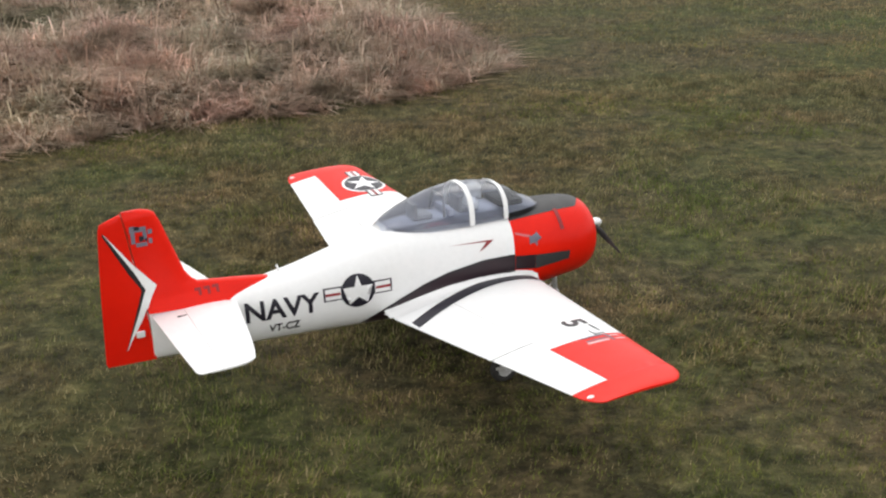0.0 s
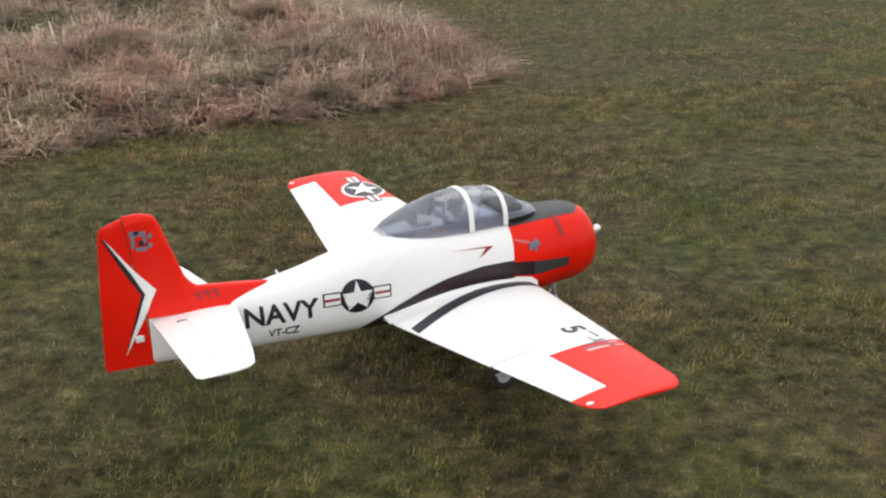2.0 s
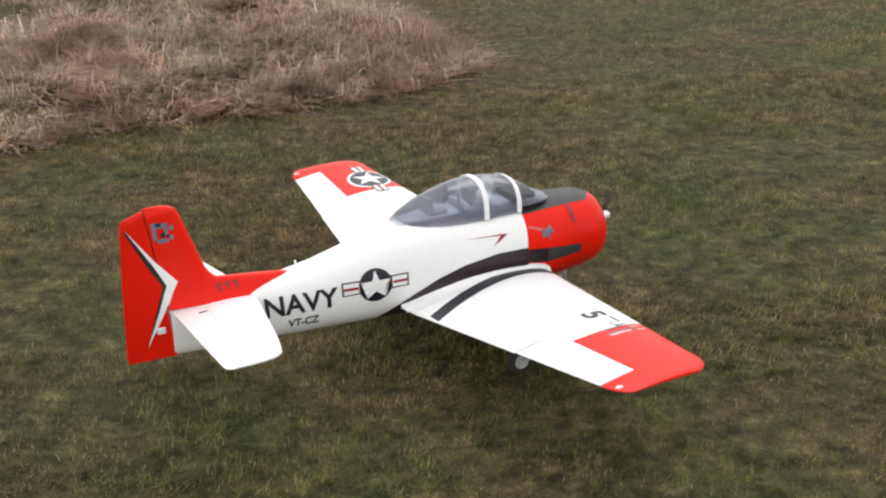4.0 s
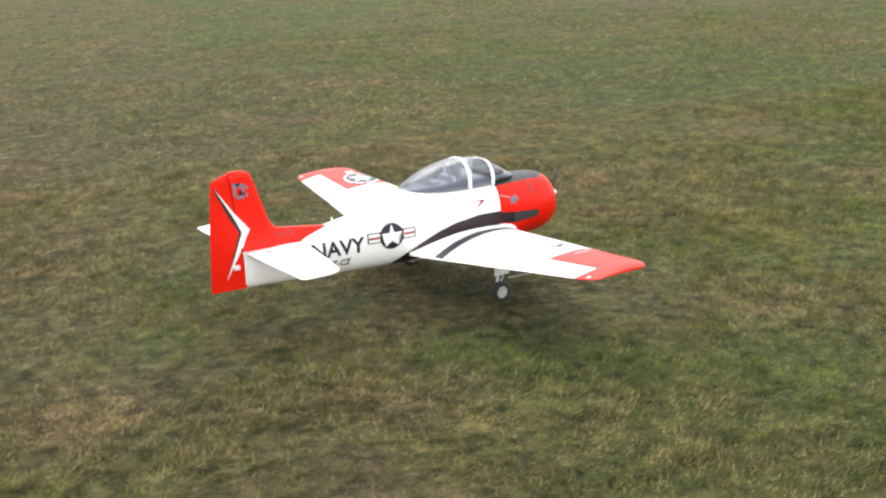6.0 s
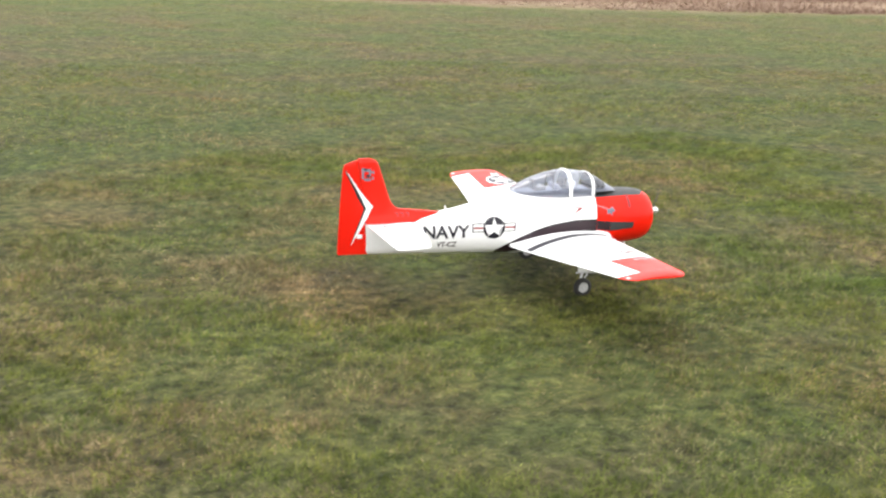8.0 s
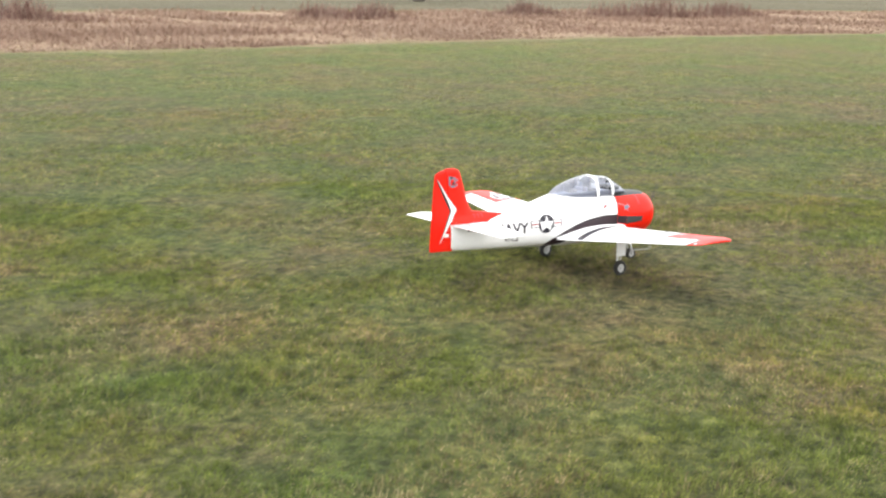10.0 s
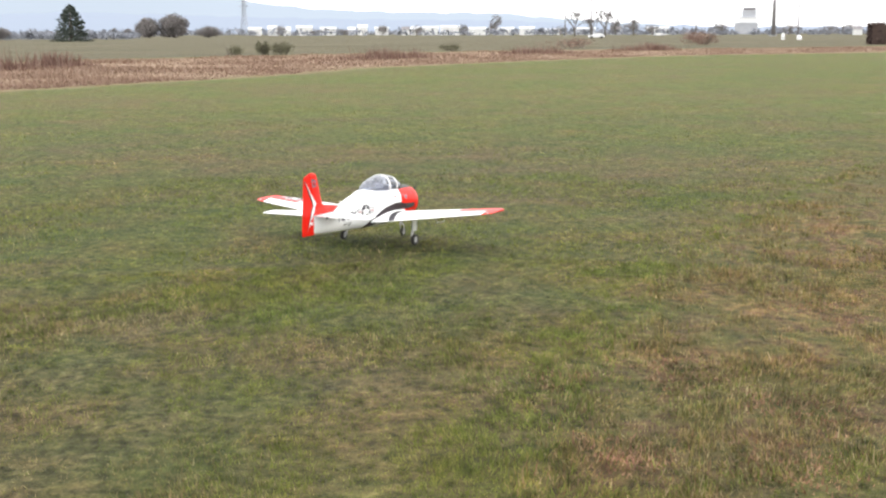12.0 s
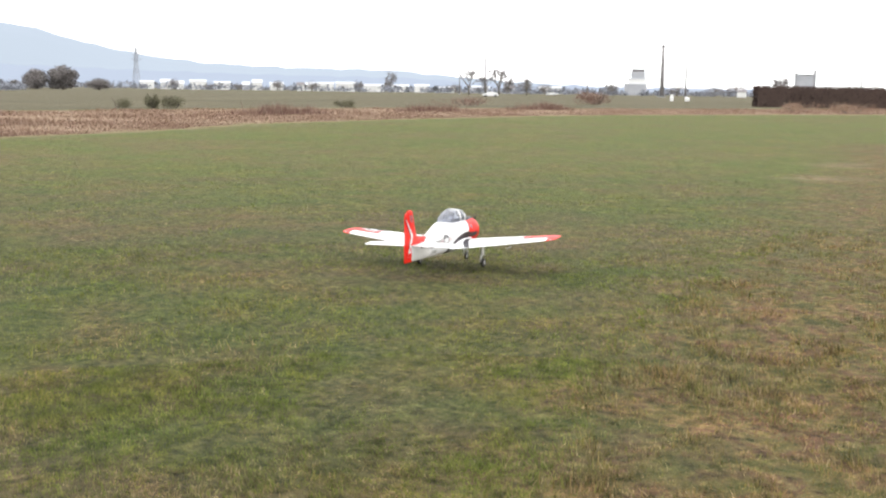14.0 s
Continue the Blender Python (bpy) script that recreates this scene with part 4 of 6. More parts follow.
def tail():
    bm = bmesh.new()
    zs = [0.318, 0.33, 0.342, 0.352, 0.365, 0.38, 0.392, 0.405, 0.42, 0.45, 0.49, 0.53, 0.57, 0.59, 0.60, 0.608, 0.614]
    rows = []
    for z in zs:
        le, te = interp(z, FIN_LE), interp(z, FIN_TE) + 0.002
        fr = [(1 - math.cos(math.pi * i / 14)) / 2 for i in range(15)]
        xs = [le + (te - le) * f for f in fr]
        shut = 0.35 if z > 0.612 else 0.7 if z > 0.606 else 1
        rows.append([(x, fin_thick(x, z) * shut, z) for x in xs] + [(x, -fin_thick(x, z) * shut, z) for x in reversed(xs)])
    fin = part("fin", loft_solid(bm, rows), RED, PLANE, "red swept fin with dorsal fillet")
    bm = bmesh.new()
    rows = []
    for z in [0.178, 0.183, 0.19, 0.22, 0.26, 0.30, 0.35, 0.40, 0.45, 0.50, 0.55, 0.575, 0.588, 0.598, 0.606]:
        a, b = interp(z, FIN_TE) - 0.002, interp(z, RUD_TE)
        xs = [a + (b - a) * i / 8 for i in range(9)]
        w = [max(0.011, fin_thick(a, max(z, 0.36))) * (1 - 0.85 * i / 8) for i in range(9)]
        rows.append([(x, t, z) for x, t in zip(xs, w)] + [(x, -t, z) for x, t in reversed(list(zip(xs, w)))])
    rudder = part("rudder", loft_solid(bm, rows), RED, PLANE, "red full-height rudder")

    def skin(x, z):
        a = interp(z, FIN_TE)
        if x > a or z < 0.178:
            return fin_thick(x, z)
        b = interp(z, RUD_TE)
        return max(0.011, fin_thick(a - 0.002, max(z, 0.36))) * (1 - 0.85 * min(max((x - a) / (b - a), 0), 1))

    # the pale bolt: upper limb, point and lower limb, with a dark shadow edge
    for side in (-1, 1):
        outer = [(-1.025, 0.566), (-0.957, 0.466), (-0.901, 0.397), (-0.948, 0.305), (-1.002, 0.216)]
        inner = [(-1.025, 0.566), (-0.960, 0.449), (-0.932, 0.389), (-0.960, 0.315), (-1.002, 0.216)]
        quads = [[a, b, d, c] for a, b, c, d in zip(outer, outer[1:], inner, inner[1:])]
        quads[0], quads[-1] = [outer[0], outer[1], inner[1]], [outer[-2], outer[-1], inner[-2]]
        bm = bmesh.new()
        decal_faces(bm, quads, side, 0.0022, skin)
        part("bolt_mark", bm, WHITE, fin, "white lightning bolt")
        edge = [(-1.027, 0.558), (-0.972, 0.441), (-0.942, 0.389), (-0.968, 0.313), (-1.004, 0.212)]
        quads = [[a, b, d, c] for a, b, c, d in zip(inner, inner[1:], edge, edge[1:])]
        bm = bmesh.new()
        decal_faces(bm, quads, side, 0.0018, skin)
        part("bolt_shadow", bm, BLACK_INK, fin, "black edge of the bolt")
        # worn emblem near the top, and a faded code on the fillet
        bm = bmesh.new()
        decal_faces(bm, [rect(-0.956, -0.938, 0.556, 0.574), rect(-0.954, -0.943, 0.524, 0.556), rect(-0.937, -0.912, 0.556, 0.570), rect(-0.922, -0.911, 0.534, 0.556), rect(-0.908, -0.898, 0.520, 0.534), rect(-0.908, -0.896, 0.546, 0.560), rect(-0.942, -0.912, 0.514, 0.526)], side, 0.0016, skin)
        part("fin_emblem", bm, GREY_INK, fin, "grey emblem")
        bm = bmesh.new()
        decal_faces(bm, [rect(-0.933, -0.92, 0.529, 0.544), rect(-0.944, -0.93, 0.562, 0.572), rect(-0.917, -0.911, 0.528, 0.537)], side, 0.0022, skin)
        part("fin_emblem", bm, NAVY_INK, fin)
        bm = bmesh.new()
        decal_faces(bm, [rect(x, x + 0.018, 0.3585, 0.366) for x in (-0.80, -0.775, -0.75)] + [rect(x + 0.01, x + 0.018, 0.345, 0.3585) for x in (-0.80, -0.775, -0.75)], side, 0.0016, skin)
        part("faded_code", bm, DULL_RED, fin, "faded dark red code bars")
    bm = bmesh.new()
    box(bm, -0.972, -0.948, -0.017, 0.017, 0.252, 0.270, bevel=0.003)
    part("tail_lamp", smooth(bm), LAMP_LENS, rudder, "small white tail lamp block")

    for side in (-1, 1):
        def le(y):
            return interp(y, [(0.0, -0.686), (0.05, -0.691), (0.30, -0.733), (0.40, -0.755), (0.415, -0.763), (0.428, -0.782), (0.436, -0.818)])

        def te(y):
            return interp(y, [(0.0, -0.926), (0.30, -0.921), (0.425, -0.917), (0.436, -0.905)])

        def hinge(y):
            return interp(y, [(0.0, -0.838), (0.436, -0.852)])

        def slab(y0, y1, a, b, n, name, parent, label):
            bm = bmesh.new()
            rows = []
            ys = [y0 + (y1 - y0) * i / 12 for i in range(13)] if y1 < 0.43 else [y0 + (0.41 - y0) * i / 10 for i in range(11)] + [0.42, 0.428, 0.433, 0.436]
            for y in ys:
                x0, x1, L, Tt = a(y), b(y), le(y), te(y)
                xs = [x0 + (x1 - x0) * (1 - math.cos(math.pi * i / n)) / 2 for i in range(n + 1)]
                k = 0.35 if y > 0.435 else 0.7 if y > 0.43 else 1
                th = [(foil(min(max((L - x) / (L - Tt), 0), 1), 0.085) * (L - Tt) * k + 0.001) for x in xs]
                rows.append([(x, side * y, 0.310 + t) for x, t in zip(xs, th)] + [(x, side * y, 0.310 - t) for x, t in reversed(list(zip(xs, th)))])
            return part(name, loft_solid(bm, rows), WHITE, parent, label)
        stab = slab(0.0, 0.436, le, lambda y: hinge(y) + 0.0005, 12, "tailplane", PLANE, "white tailplane half with rounded tip")
        slab(0.02, 0.434, lambda y: hinge(y) - 0.0005, te, 8, "elevator", stab, "white elevator")
        bm = bmesh.new()
        box(bm, -0.868, -0.842, side * 0.075 - 0.003, side * 0.075 + 0.003, 0.285, 0.318)
        tube(bm, [(-0.86, side * 0.075, 0.288), (-0.70, side * 0.056, 0.262)], [0.0018] * 2, 6)
        part("control_horn", bm, MATT_BLACK, stab)
    # stub aerial behind the cockpit
    bm = bmesh.new()
    tube(bm, [(-0.545, 0, 0.352), (-0.553, 0, 0.378)], [0.005, 0.003], 8)
    part("aerial", bm, WHITE, PLANE)


tail()


# ---- cockpit and canopy ----
CAN = [(-0.235, 0.016, 0.028), (-0.20, 0.036, 0.050), (-0.15, 0.058, 0.068), (-0.10, 0.075, 0.078), (-0.05, 0.089, 0.084), (0.0, 0.097, 0.088), (0.05, 0.0985, 0.089), (0.10, 0.094, 0.088), (0.155, 0.083, 0.086), (0.20, 0.062, 0.082), (0.24, 0.036, 0.074), (0.275, 0.012, 0.060), (0.29, 0.004, 0.05)]


def canopy_ring(x, grow=0.0, n=22):
    h = interp(x, [(c[0], c[1]) for c in CAN]) + grow
    w = interp(x, [(c[0], c[2]) for c in CAN]) + grow
    out = []
    for i in range(n + 1):
        a = math.pi * i / n
        y, z = w * math.copysign(abs(math.cos(a)) ** 0.8, math.cos(a)), 0.425 + h * math.sin(a) ** 0.85
        if i in (0, n):
            z = 0.412
        out.append((x, y, z))
    return out


def cockpit():
    def shell(x0, x1, name, material, parent, label, grow=0.0):
        bm = bmesh.new()
        xs = station_list(x0, x1, 0.015)
        g = [[bm.verts.new(p) for p in canopy_ring(x, grow)] for x in xs]
        for a, b in zip(g, g[1:]):
            for i in range(len(a) - 1):
                bm.faces.new((a[i], b[i], b[i + 1], a[i + 1]))
        bmesh.ops.recalc_face_normals(bm, faces=bm.faces[:])
        return part(name, smooth(bm, 70), material, parent, label)
    canopy = shell(-0.235, 0.29, "canopy", SMOKE_GLASS, PLANE, "smoky clear bubble canopy")
    canopy.visible_shadow = False
    for x0, x1 in ((0.030, 0.046), (0.148, 0.163)):
        bm = bmesh.new()
        a, b = [[bm.verts.new(p) for p in canopy_ring(x, 0.003)] for x in (x0, x1)]
        c, d = [[bm.verts.new(p) for p in canopy_ring(x, -0.002)] for x in (x0, x1)]
        for i in range(len(a) - 1):
            bm.faces.new((a[i], b[i], b[i + 1], a[i + 1]))
            bm.faces.new((c[i], c[i + 1], d[i + 1], d[i]))
            bm.faces.new((a[i], a[i + 1], c[i + 1], c[i]))
            bm.faces.new((b[i], d[i], d[i + 1], b[i + 1]))
        bmesh.ops.recalc_face_normals(bm, faces=bm.faces[:])
        part("canopy_hoop", smooth(bm, 50), WHITE, canopy, "white canopy hoop")
    bm = bmesh.new()
    xs = station_list(-0.215, 0.28, 0.02)
    g = [[bm.verts.new((x, interp(x, [(c[0], c[2]) for c in CAN]) * q * 0.97, 0.438 - 0.012 * abs(q) ** 3)) for q in (-1, -0.6, 0, 0.6, 1)] for x in xs]
    for a, b in zip(g, g[1:]):
        for i in range(4):
            bm.faces.new((a[i], b[i], b[i + 1], a[i + 1]))
    bmesh.ops.solidify(bm, geom=bm.faces[:], thickness=0.01)
    part("cockpit_floor", bm, COCKPIT, PLANE, "dark grey cockpit interior")
    for x in (0.055, -0.095):
        bm = bmesh.new()
        box(bm, x - 0.02, x + 0.03, -0.032, 0.032, 0.438, 0.452, bevel=0.004)
        box(bm, x - 0.032, x - 0.018, -0.03, 0.03, 0.438, 0.488, bevel=0.005)
        part("seat", smooth(bm), SEAT, PLANE, "grey cockpit seat")
    bm = bmesh.new()
    box(bm, 0.155, 0.235, -0.055, 0.055, 0.436, 0.457, bevel=0.008)
    part("instrument_hood", smooth(bm), MATT_BLACK, PLANE)
    bm = bmesh.new()
    box(bm, -0.02, 0.0, -0.05, 0.05, 0.436, 0.462, bevel=0.008)
    part("instrument_hood", smooth(bm), COCKPIT, PLANE)
    bm = bmesh.new()
    tube(bm, [(-0.035, -0.05, 0.44), (-0.03, -0.035, 0.50), (-0.03, 0.035, 0.50), (-0.035, 0.05, 0.44)], [0.004] * 4, 8)
    part("roll_bar", smooth(bm), SEAT, PLANE)
    # the dummy pilot: a pale helmet on plain shoulders, one plain mesh
    bm = bmesh.new()
    bmesh.ops.create_uvsphere(bm, u_segments=18, v_segments=12, radius=0.024, matrix=Matrix.Translation((0.090, 0, 0.493)) @ Matrix.Diagonal((1.1, 0.95, 1.05, 1)))
    bmesh.ops.create_uvsphere(bm, u_segments=14, v_segments=10, radius=0.03, matrix=Matrix.Translation((0.08, 0, 0.452)) @ Matrix.Diagonal((0.75, 1.25, 0.85, 1)))
    part("pilot_dummy", smooth(bm), LAMP_LENS, PLANE, "plain white dummy pilot")


cockpit()


# ---- engine front ----
propeller = new("propeller")
propeller.parent = PLANE
propeller["label"] = "black two-bladed propeller with polished spinner"
PROP_AT = (0.528, 0.0, 0.300)
bm = bmesh.new()
lathe(bm, [(0.0, 0.034), (0.006, 0.0325), (0.012, 0.027), (0.016, 0.018), (0.0175, 0.006), (0.0175, -0.004), (0.012, -0.006), (0.009, -0.05), (0.0, -0.05)], 24)
part("spinner", smooth(bm), CHROME, propeller, "polished metal spinner")
for turn in (0, math.pi):
    bm = bmesh.new()
    rows = []
    for i in range(15):
        r = 0.010 + 0.160 * i / 14
        q = i / 14
        c = (0.009 + 0.012 * math.sin(math.pi * min(q * 1.25, 1) ** 0.8)) * (1 if q < 0.93 else 0.6 if q < 0.99 else 0.2)
        tw = math.atan2(0.035, r + 0.02)
        loop = []
        for k in range(10):
            a = 2 * math.pi * k / 10
            u, v = c / 2 * math.cos(a), 0.0022 * math.sin(a) * (1.4 - q)
            loop.append(Matrix.Rotation(turn, 4, "X") @ Vector((u * math.sin(tw) + v * math.cos(tw), u * math.cos(tw) - v * math.sin(tw), r)))
        rows.append(loop)
    part("blade", loft_solid(bm, rows), MATT_BLACK, propeller, "thin black propeller blade")


# ---- undercarriage ----
MAIN_R, NOSE_R, MAIN_Y, NOSE_X = 0.043, 0.036, 0.315, 0.405


def wheel(x, y, r, w):
    hub = new("wheel")
    hub.parent = PLANE
    hub["label"] = "small rubber-tyred wheel with pale hub"
    hub.location = (x, y, r)
    turn = Matrix.Rotation(math.pi / 2, 4, "Z")
    bm = bmesh.new()
    lathe(bm, [(r * 0.56, -w * 0.42), (r * 0.72, -w * 0.5), (r * 0.9, -w * 0.42), (r * 0.98, -w * 0.2), (r, 0), (r * 0.98, w * 0.2), (r * 0.9, w * 0.42), (r * 0.72, w * 0.5), (r * 0.56, w * 0.42), (r * 0.5, 0), (r * 0.56, -w * 0.42)], 28, turn)
    part("tyre", smooth(bm, 60), RUBBER, hub, "black rubber tyre")
    bm = bmesh.new()
    lathe(bm, [(0, -w * 0.52), (r * 0.16, -w * 0.52), (r * 0.18, -w * 0.4), (r * 0.5, -w * 0.36), (r * 0.6, -w * 0.4), (r * 0.6, w * 0.4), (r * 0.5, w * 0.36), (r * 0.18, w * 0.4), (r * 0.16, w * 0.52), (0, w * 0.52)], 24, turn)
    for k in range(5):
        a = 2 * math.pi * k / 5
        for s in (-1, 1):
            bmesh.ops.create_cone(bm, cap_ends=True, segments=8, radius1=r * 0.07, radius2=r * 0.07, depth=0.002, matrix=Matrix.Translation((r * 0.36 * math.cos(a), s * w * 0.385, r * 0.36 * math.sin(a))) @ Matrix.Rotation(math.pi / 2, 4, "X"))
    part("hub", smooth(bm), HUB, hub, "pale grey hub")
    return hub


wheels = [wheel(0.012, -MAIN_Y, MAIN_R, 0.028), wheel(0.012, MAIN_Y, MAIN_R, 0.028), wheel(NOSE_X, 0, NOSE_R, 0.022)]
for side in (-1, 1):
    leg = new("main_leg")
    leg.parent = PLANE
    leg["label"] = "sprung metal main undercarriage leg"
    yi = side * (MAIN_Y - 0.026)
    bm = bmesh.new()
    tube(bm, [(0.03, yi, 0.205), (0.022, yi, 0.12)], [0.0085, 0.0085], 12)
    part("strut", smooth(bm), STEEL, leg)
    bm = bmesh.new()
    tube(bm, [(0.022, yi, 0.125), (0.013, yi, 0.055), (0.012, yi, MAIN_R)], [0.006, 0.006, 0.007], 12)
    tube(bm, [(0.012, yi, MAIN_R), (0.012, side * (MAIN_Y + 0.017), MAIN_R)], [0.0035] * 2, 10)
    part("oleo", smooth(bm), STEEL, leg)
    bm = bmesh.new()
    tube(bm, [(0.03, yi, 0.122), (0.046, yi, 0.092), (0.02, yi, 0.062)], [0.003] * 3, 6)
    part("torque_link", bm, STEEL, leg)
    bm = bmesh.new()
    box(bm, -0.012, 0.058, side * (MAIN_Y - 0.006) - 0.0015, side * (MAIN_Y - 0.006) + 0.0015, 0.108, 0.192, bevel=0.001)
    part("gear_door", bm, WHITE, leg, "white wheel-well door")
leg = new("nose_leg")
leg.parent = PLANE
leg["label"] = "forked metal nose undercarriage leg"
bm = bmesh.new()
tube(bm, [(0.378, 0, 0.19), (0.385, 0, 0.105)], [0.0085, 0.0085], 12)
part("strut", smooth(bm), STEEL, leg)
bm = bmesh.new()
for s in (-1, 1):
    tube(bm, [(0.385, 0, 0.105), (0.388, s * 0.017, 0.088), (NOSE_X, s * 0.017, NOSE_R)], [0.006, 0.0055, 0.005], 10)
tube(bm, [(NOSE_X, -0.019, NOSE_R), (NOSE_X, 0.019, NOSE_R)], [0.0032] * 2, 8)
part("fork", smooth(bm), STEEL, leg)
bm = bmesh.new()
tube(bm, [(0.374, 0.0, 0.125), (0.352, 0, 0.10), (0.383, 0, 0.082)], [0.003] * 3, 6)
part("torque_link", bm, STEEL, leg)


# ---- distance ----
def away(bearing, dist):
    """A place by its bearing (degrees from +y towards +x) and distance from where the walk ends."""
    return 5.0 + dist * math.sin(radians(bearing)), 0.4 + dist * math.cos(radians(bearing))


BARK = worn("grey_bark", (0.10, 0.085, 0.07), (0.15, 0.13, 0.11), 0.9, 3, grain=20, bump=0.3)
TWIG = island("bare_twigs", [(0, (0.10, 0.09, 0.085)), (0.5, (0.15, 0.135, 0.13)), (1, (0.21, 0.195, 0.19))])
DARK_TWIG = island("dark_bare_twigs", [(0, (0.05, 0.045, 0.045)), (0.5, (0.08, 0.072, 0.072)), (1, (0.12, 0.11, 0.11))])
RED_TWIG = island("russet_twigs", [(0, (0.11, 0.06, 0.047)), (0.5, (0.18, 0.11, 0.086)), (1, (0.26, 0.185, 0.15))])
GREEN_TWIG = island("dull_green_leaves", [(0, (0.065, 0.062, 0.038)), (0.5, (0.10, 0.098, 0.058)), (1, (0.16, 0.15, 0.095))])
NEEDLE = island("dark_needles", [(0, (0.018, 0.026, 0.020)), (0.5, (0.034, 0.045, 0.034)), (1, (0.06, 0.07, 0.052))])
HEDGE = island("dark_hedge_leaves", [(0, (0.028, 0.018, 0.016)), (0.5, (0.05, 0.032, 0.028)), (1, (0.085, 0.06, 0.05))])
WALL_WHITE = worn("white_render", (0.78, 0.78, 0.77), (0.70, 0.70, 0.69), 0.8, 0.4, grain=4)
WALL_PALE = worn("pale_cladding", (0.44, 0.45, 0.48), (0.38, 0.39, 0.43), 0.6, 0.4, grain=4)
WALL_GREY = worn("grey_concrete", (0.34, 0.345, 0.36), (0.28, 0.285, 0.30), 0.8, 0.3, grain=3)
ROOF = worn("grey_tiles", (0.16, 0.15, 0.155), (0.22, 0.20, 0.20), 0.8, 0.5, grain=3)
ROOF_PALE = worn("pale_metal_roof", (0.6, 0.62, 0.65), (0.5, 0.52, 0.56), 0.5, 0.5, grain=3)
PANE = worn("dark_window", (0.05, 0.055, 0.065), (0.08, 0.085, 0.095), 0.15, 0.5)
POLE = worn("weathered_mast", (0.16, 0.15, 0.15), (0.22, 0.21, 0.21), 0.7, 0.4)
LATTICE = worn("galvanised_steel", (0.30, 0.32, 0.36), (0.36, 0.38, 0.42), 0.6, 0.3)
CAR_WHITE = worn("white_car_paint", (0.75, 0.75, 0.75), (0.7, 0.7, 0.7), 0.25, 2)


def leaf_cloud(bm, lobes, count, size, rnd, hollow=0.35):
    """Small flat clumps in several rounded lobes (x, y, z, rx, ry, rz), thinner towards the middle."""
    vol = [l[3] * l[4] * l[5] for l in lobes]
    for _ in range(count):
        x, y, z, rx, ry, rz = rnd.choices(lobes, vol)[0]
        d = Vector((rnd.gauss(0, 1), rnd.gauss(0, 1), rnd.gauss(0, 1))).normalized() * (hollow + (1 - hollow) * rnd.random() ** 0.6) * rnd.uniform(0.8, 1.1)
        c = Vector((x + d.x * rx, y + d.y * ry, max(z + d.z * rz, 0.02)))
        u = Vector((rnd.gauss(0, 1), rnd.gauss(0, 1), rnd.gauss(0, 1))).normalized()
        w = u.orthogonal().normalized()
        s = size * rnd.uniform(0.5, 1.4)
        bm.faces.new([bm.verts.new(c + u * s), bm.verts.new(c - u * s * 0.6 + w * s * 0.6), bm.verts.new(c - u * s * 0.5 - w * s * 0.7)])
    return bm


def branch(bm, tips, p, d, length, r, depth, rnd, spread=0.55, sides=6):
    pts, rad = [p.copy()], [r]
    q, dd = p.copy(), d.copy()
    for i in range(3):
        dd = (dd + Vector((rnd.gauss(0, 0.12), rnd.gauss(0, 0.12), rnd.gauss(0.05, 0.08)))).normalized()
        q = q + dd * length / 3
        pts.append(q.copy())
        rad.append(r * (1 - 0.22 * (i + 1)))
    tube(bm, pts, rad, sides if depth > 1 else 4, False)
    if depth == 0:
        tips.append((q.copy(), dd.copy()))
        return
    for k in range(rnd.choice((2, 3, 3))):
        o = Vector((rnd.gauss(0, 1), rnd.gauss(0, 1), rnd.gauss(0.15, 0.7))).normalized()
        branch(bm, tips, pts[rnd.choice((2, 3, 3))], (dd + o * spread * 1.4).normalized(), length * rnd.uniform(0.62, 0.82), r * 0.55, depth - 1, rnd, spread)


def bare_tree(x, y, height, seed, label, depth=4, group="bare trees", lean=0.0, upright=1.0, low=0.24, twigs=7, stem=1.0, bark=TWIG):
    rnd = random.Random(seed)
    root = tagged(new("bare_tree"), label, "tree", group)
    root.location = (x, y, 0)
    bm, tips = bmesh.new(), []
    trunk = height * low
    tube(bm, [(0, 0, -0.1), (0.02 * height * lean, 0, trunk * 0.5), (0.05 * height * lean, 0.01 * height, trunk)], [height * 0.05 * stem, height * 0.038 * stem, height * 0.035 * stem], 9)
    for k in range(6):
        a = k * 1.05 + rnd.uniform(-0.3, 0.3)
        branch(bm, tips, Vector((0.05 * height * lean, 0.01 * height, trunk * rnd.uniform(0.85, 1.0))), Vector((math.cos(a) * 0.85, math.sin(a) * 0.85, rnd.uniform(0.5, 1.3) * upright)).normalized(), height * 0.25, height * 0.021, depth - 1, rnd, 0.55 / upright ** 0.5)
    part("trunk", smooth(bm), BARK, root)
    bm = bmesh.new()
    for p, d in tips:
        for _ in range(twigs):
            e = (d + Vector((rnd.gauss(0, 0.6), rnd.gauss(0, 0.6), rnd.gauss(0.1, 0.5)))).normalized() * height * rnd.uniform(0.05, 0.11)
            w = e.orthogonal().normalized() * height * 0.0035
            b = p - d * height * 0.06 * rnd.random()
            bm.faces.new([bm.verts.new(b + w), bm.verts.new(b - w), bm.verts.new(b + e)])
    part("crown", bm, bark, root, "crown of fine bare twigs")
    return root


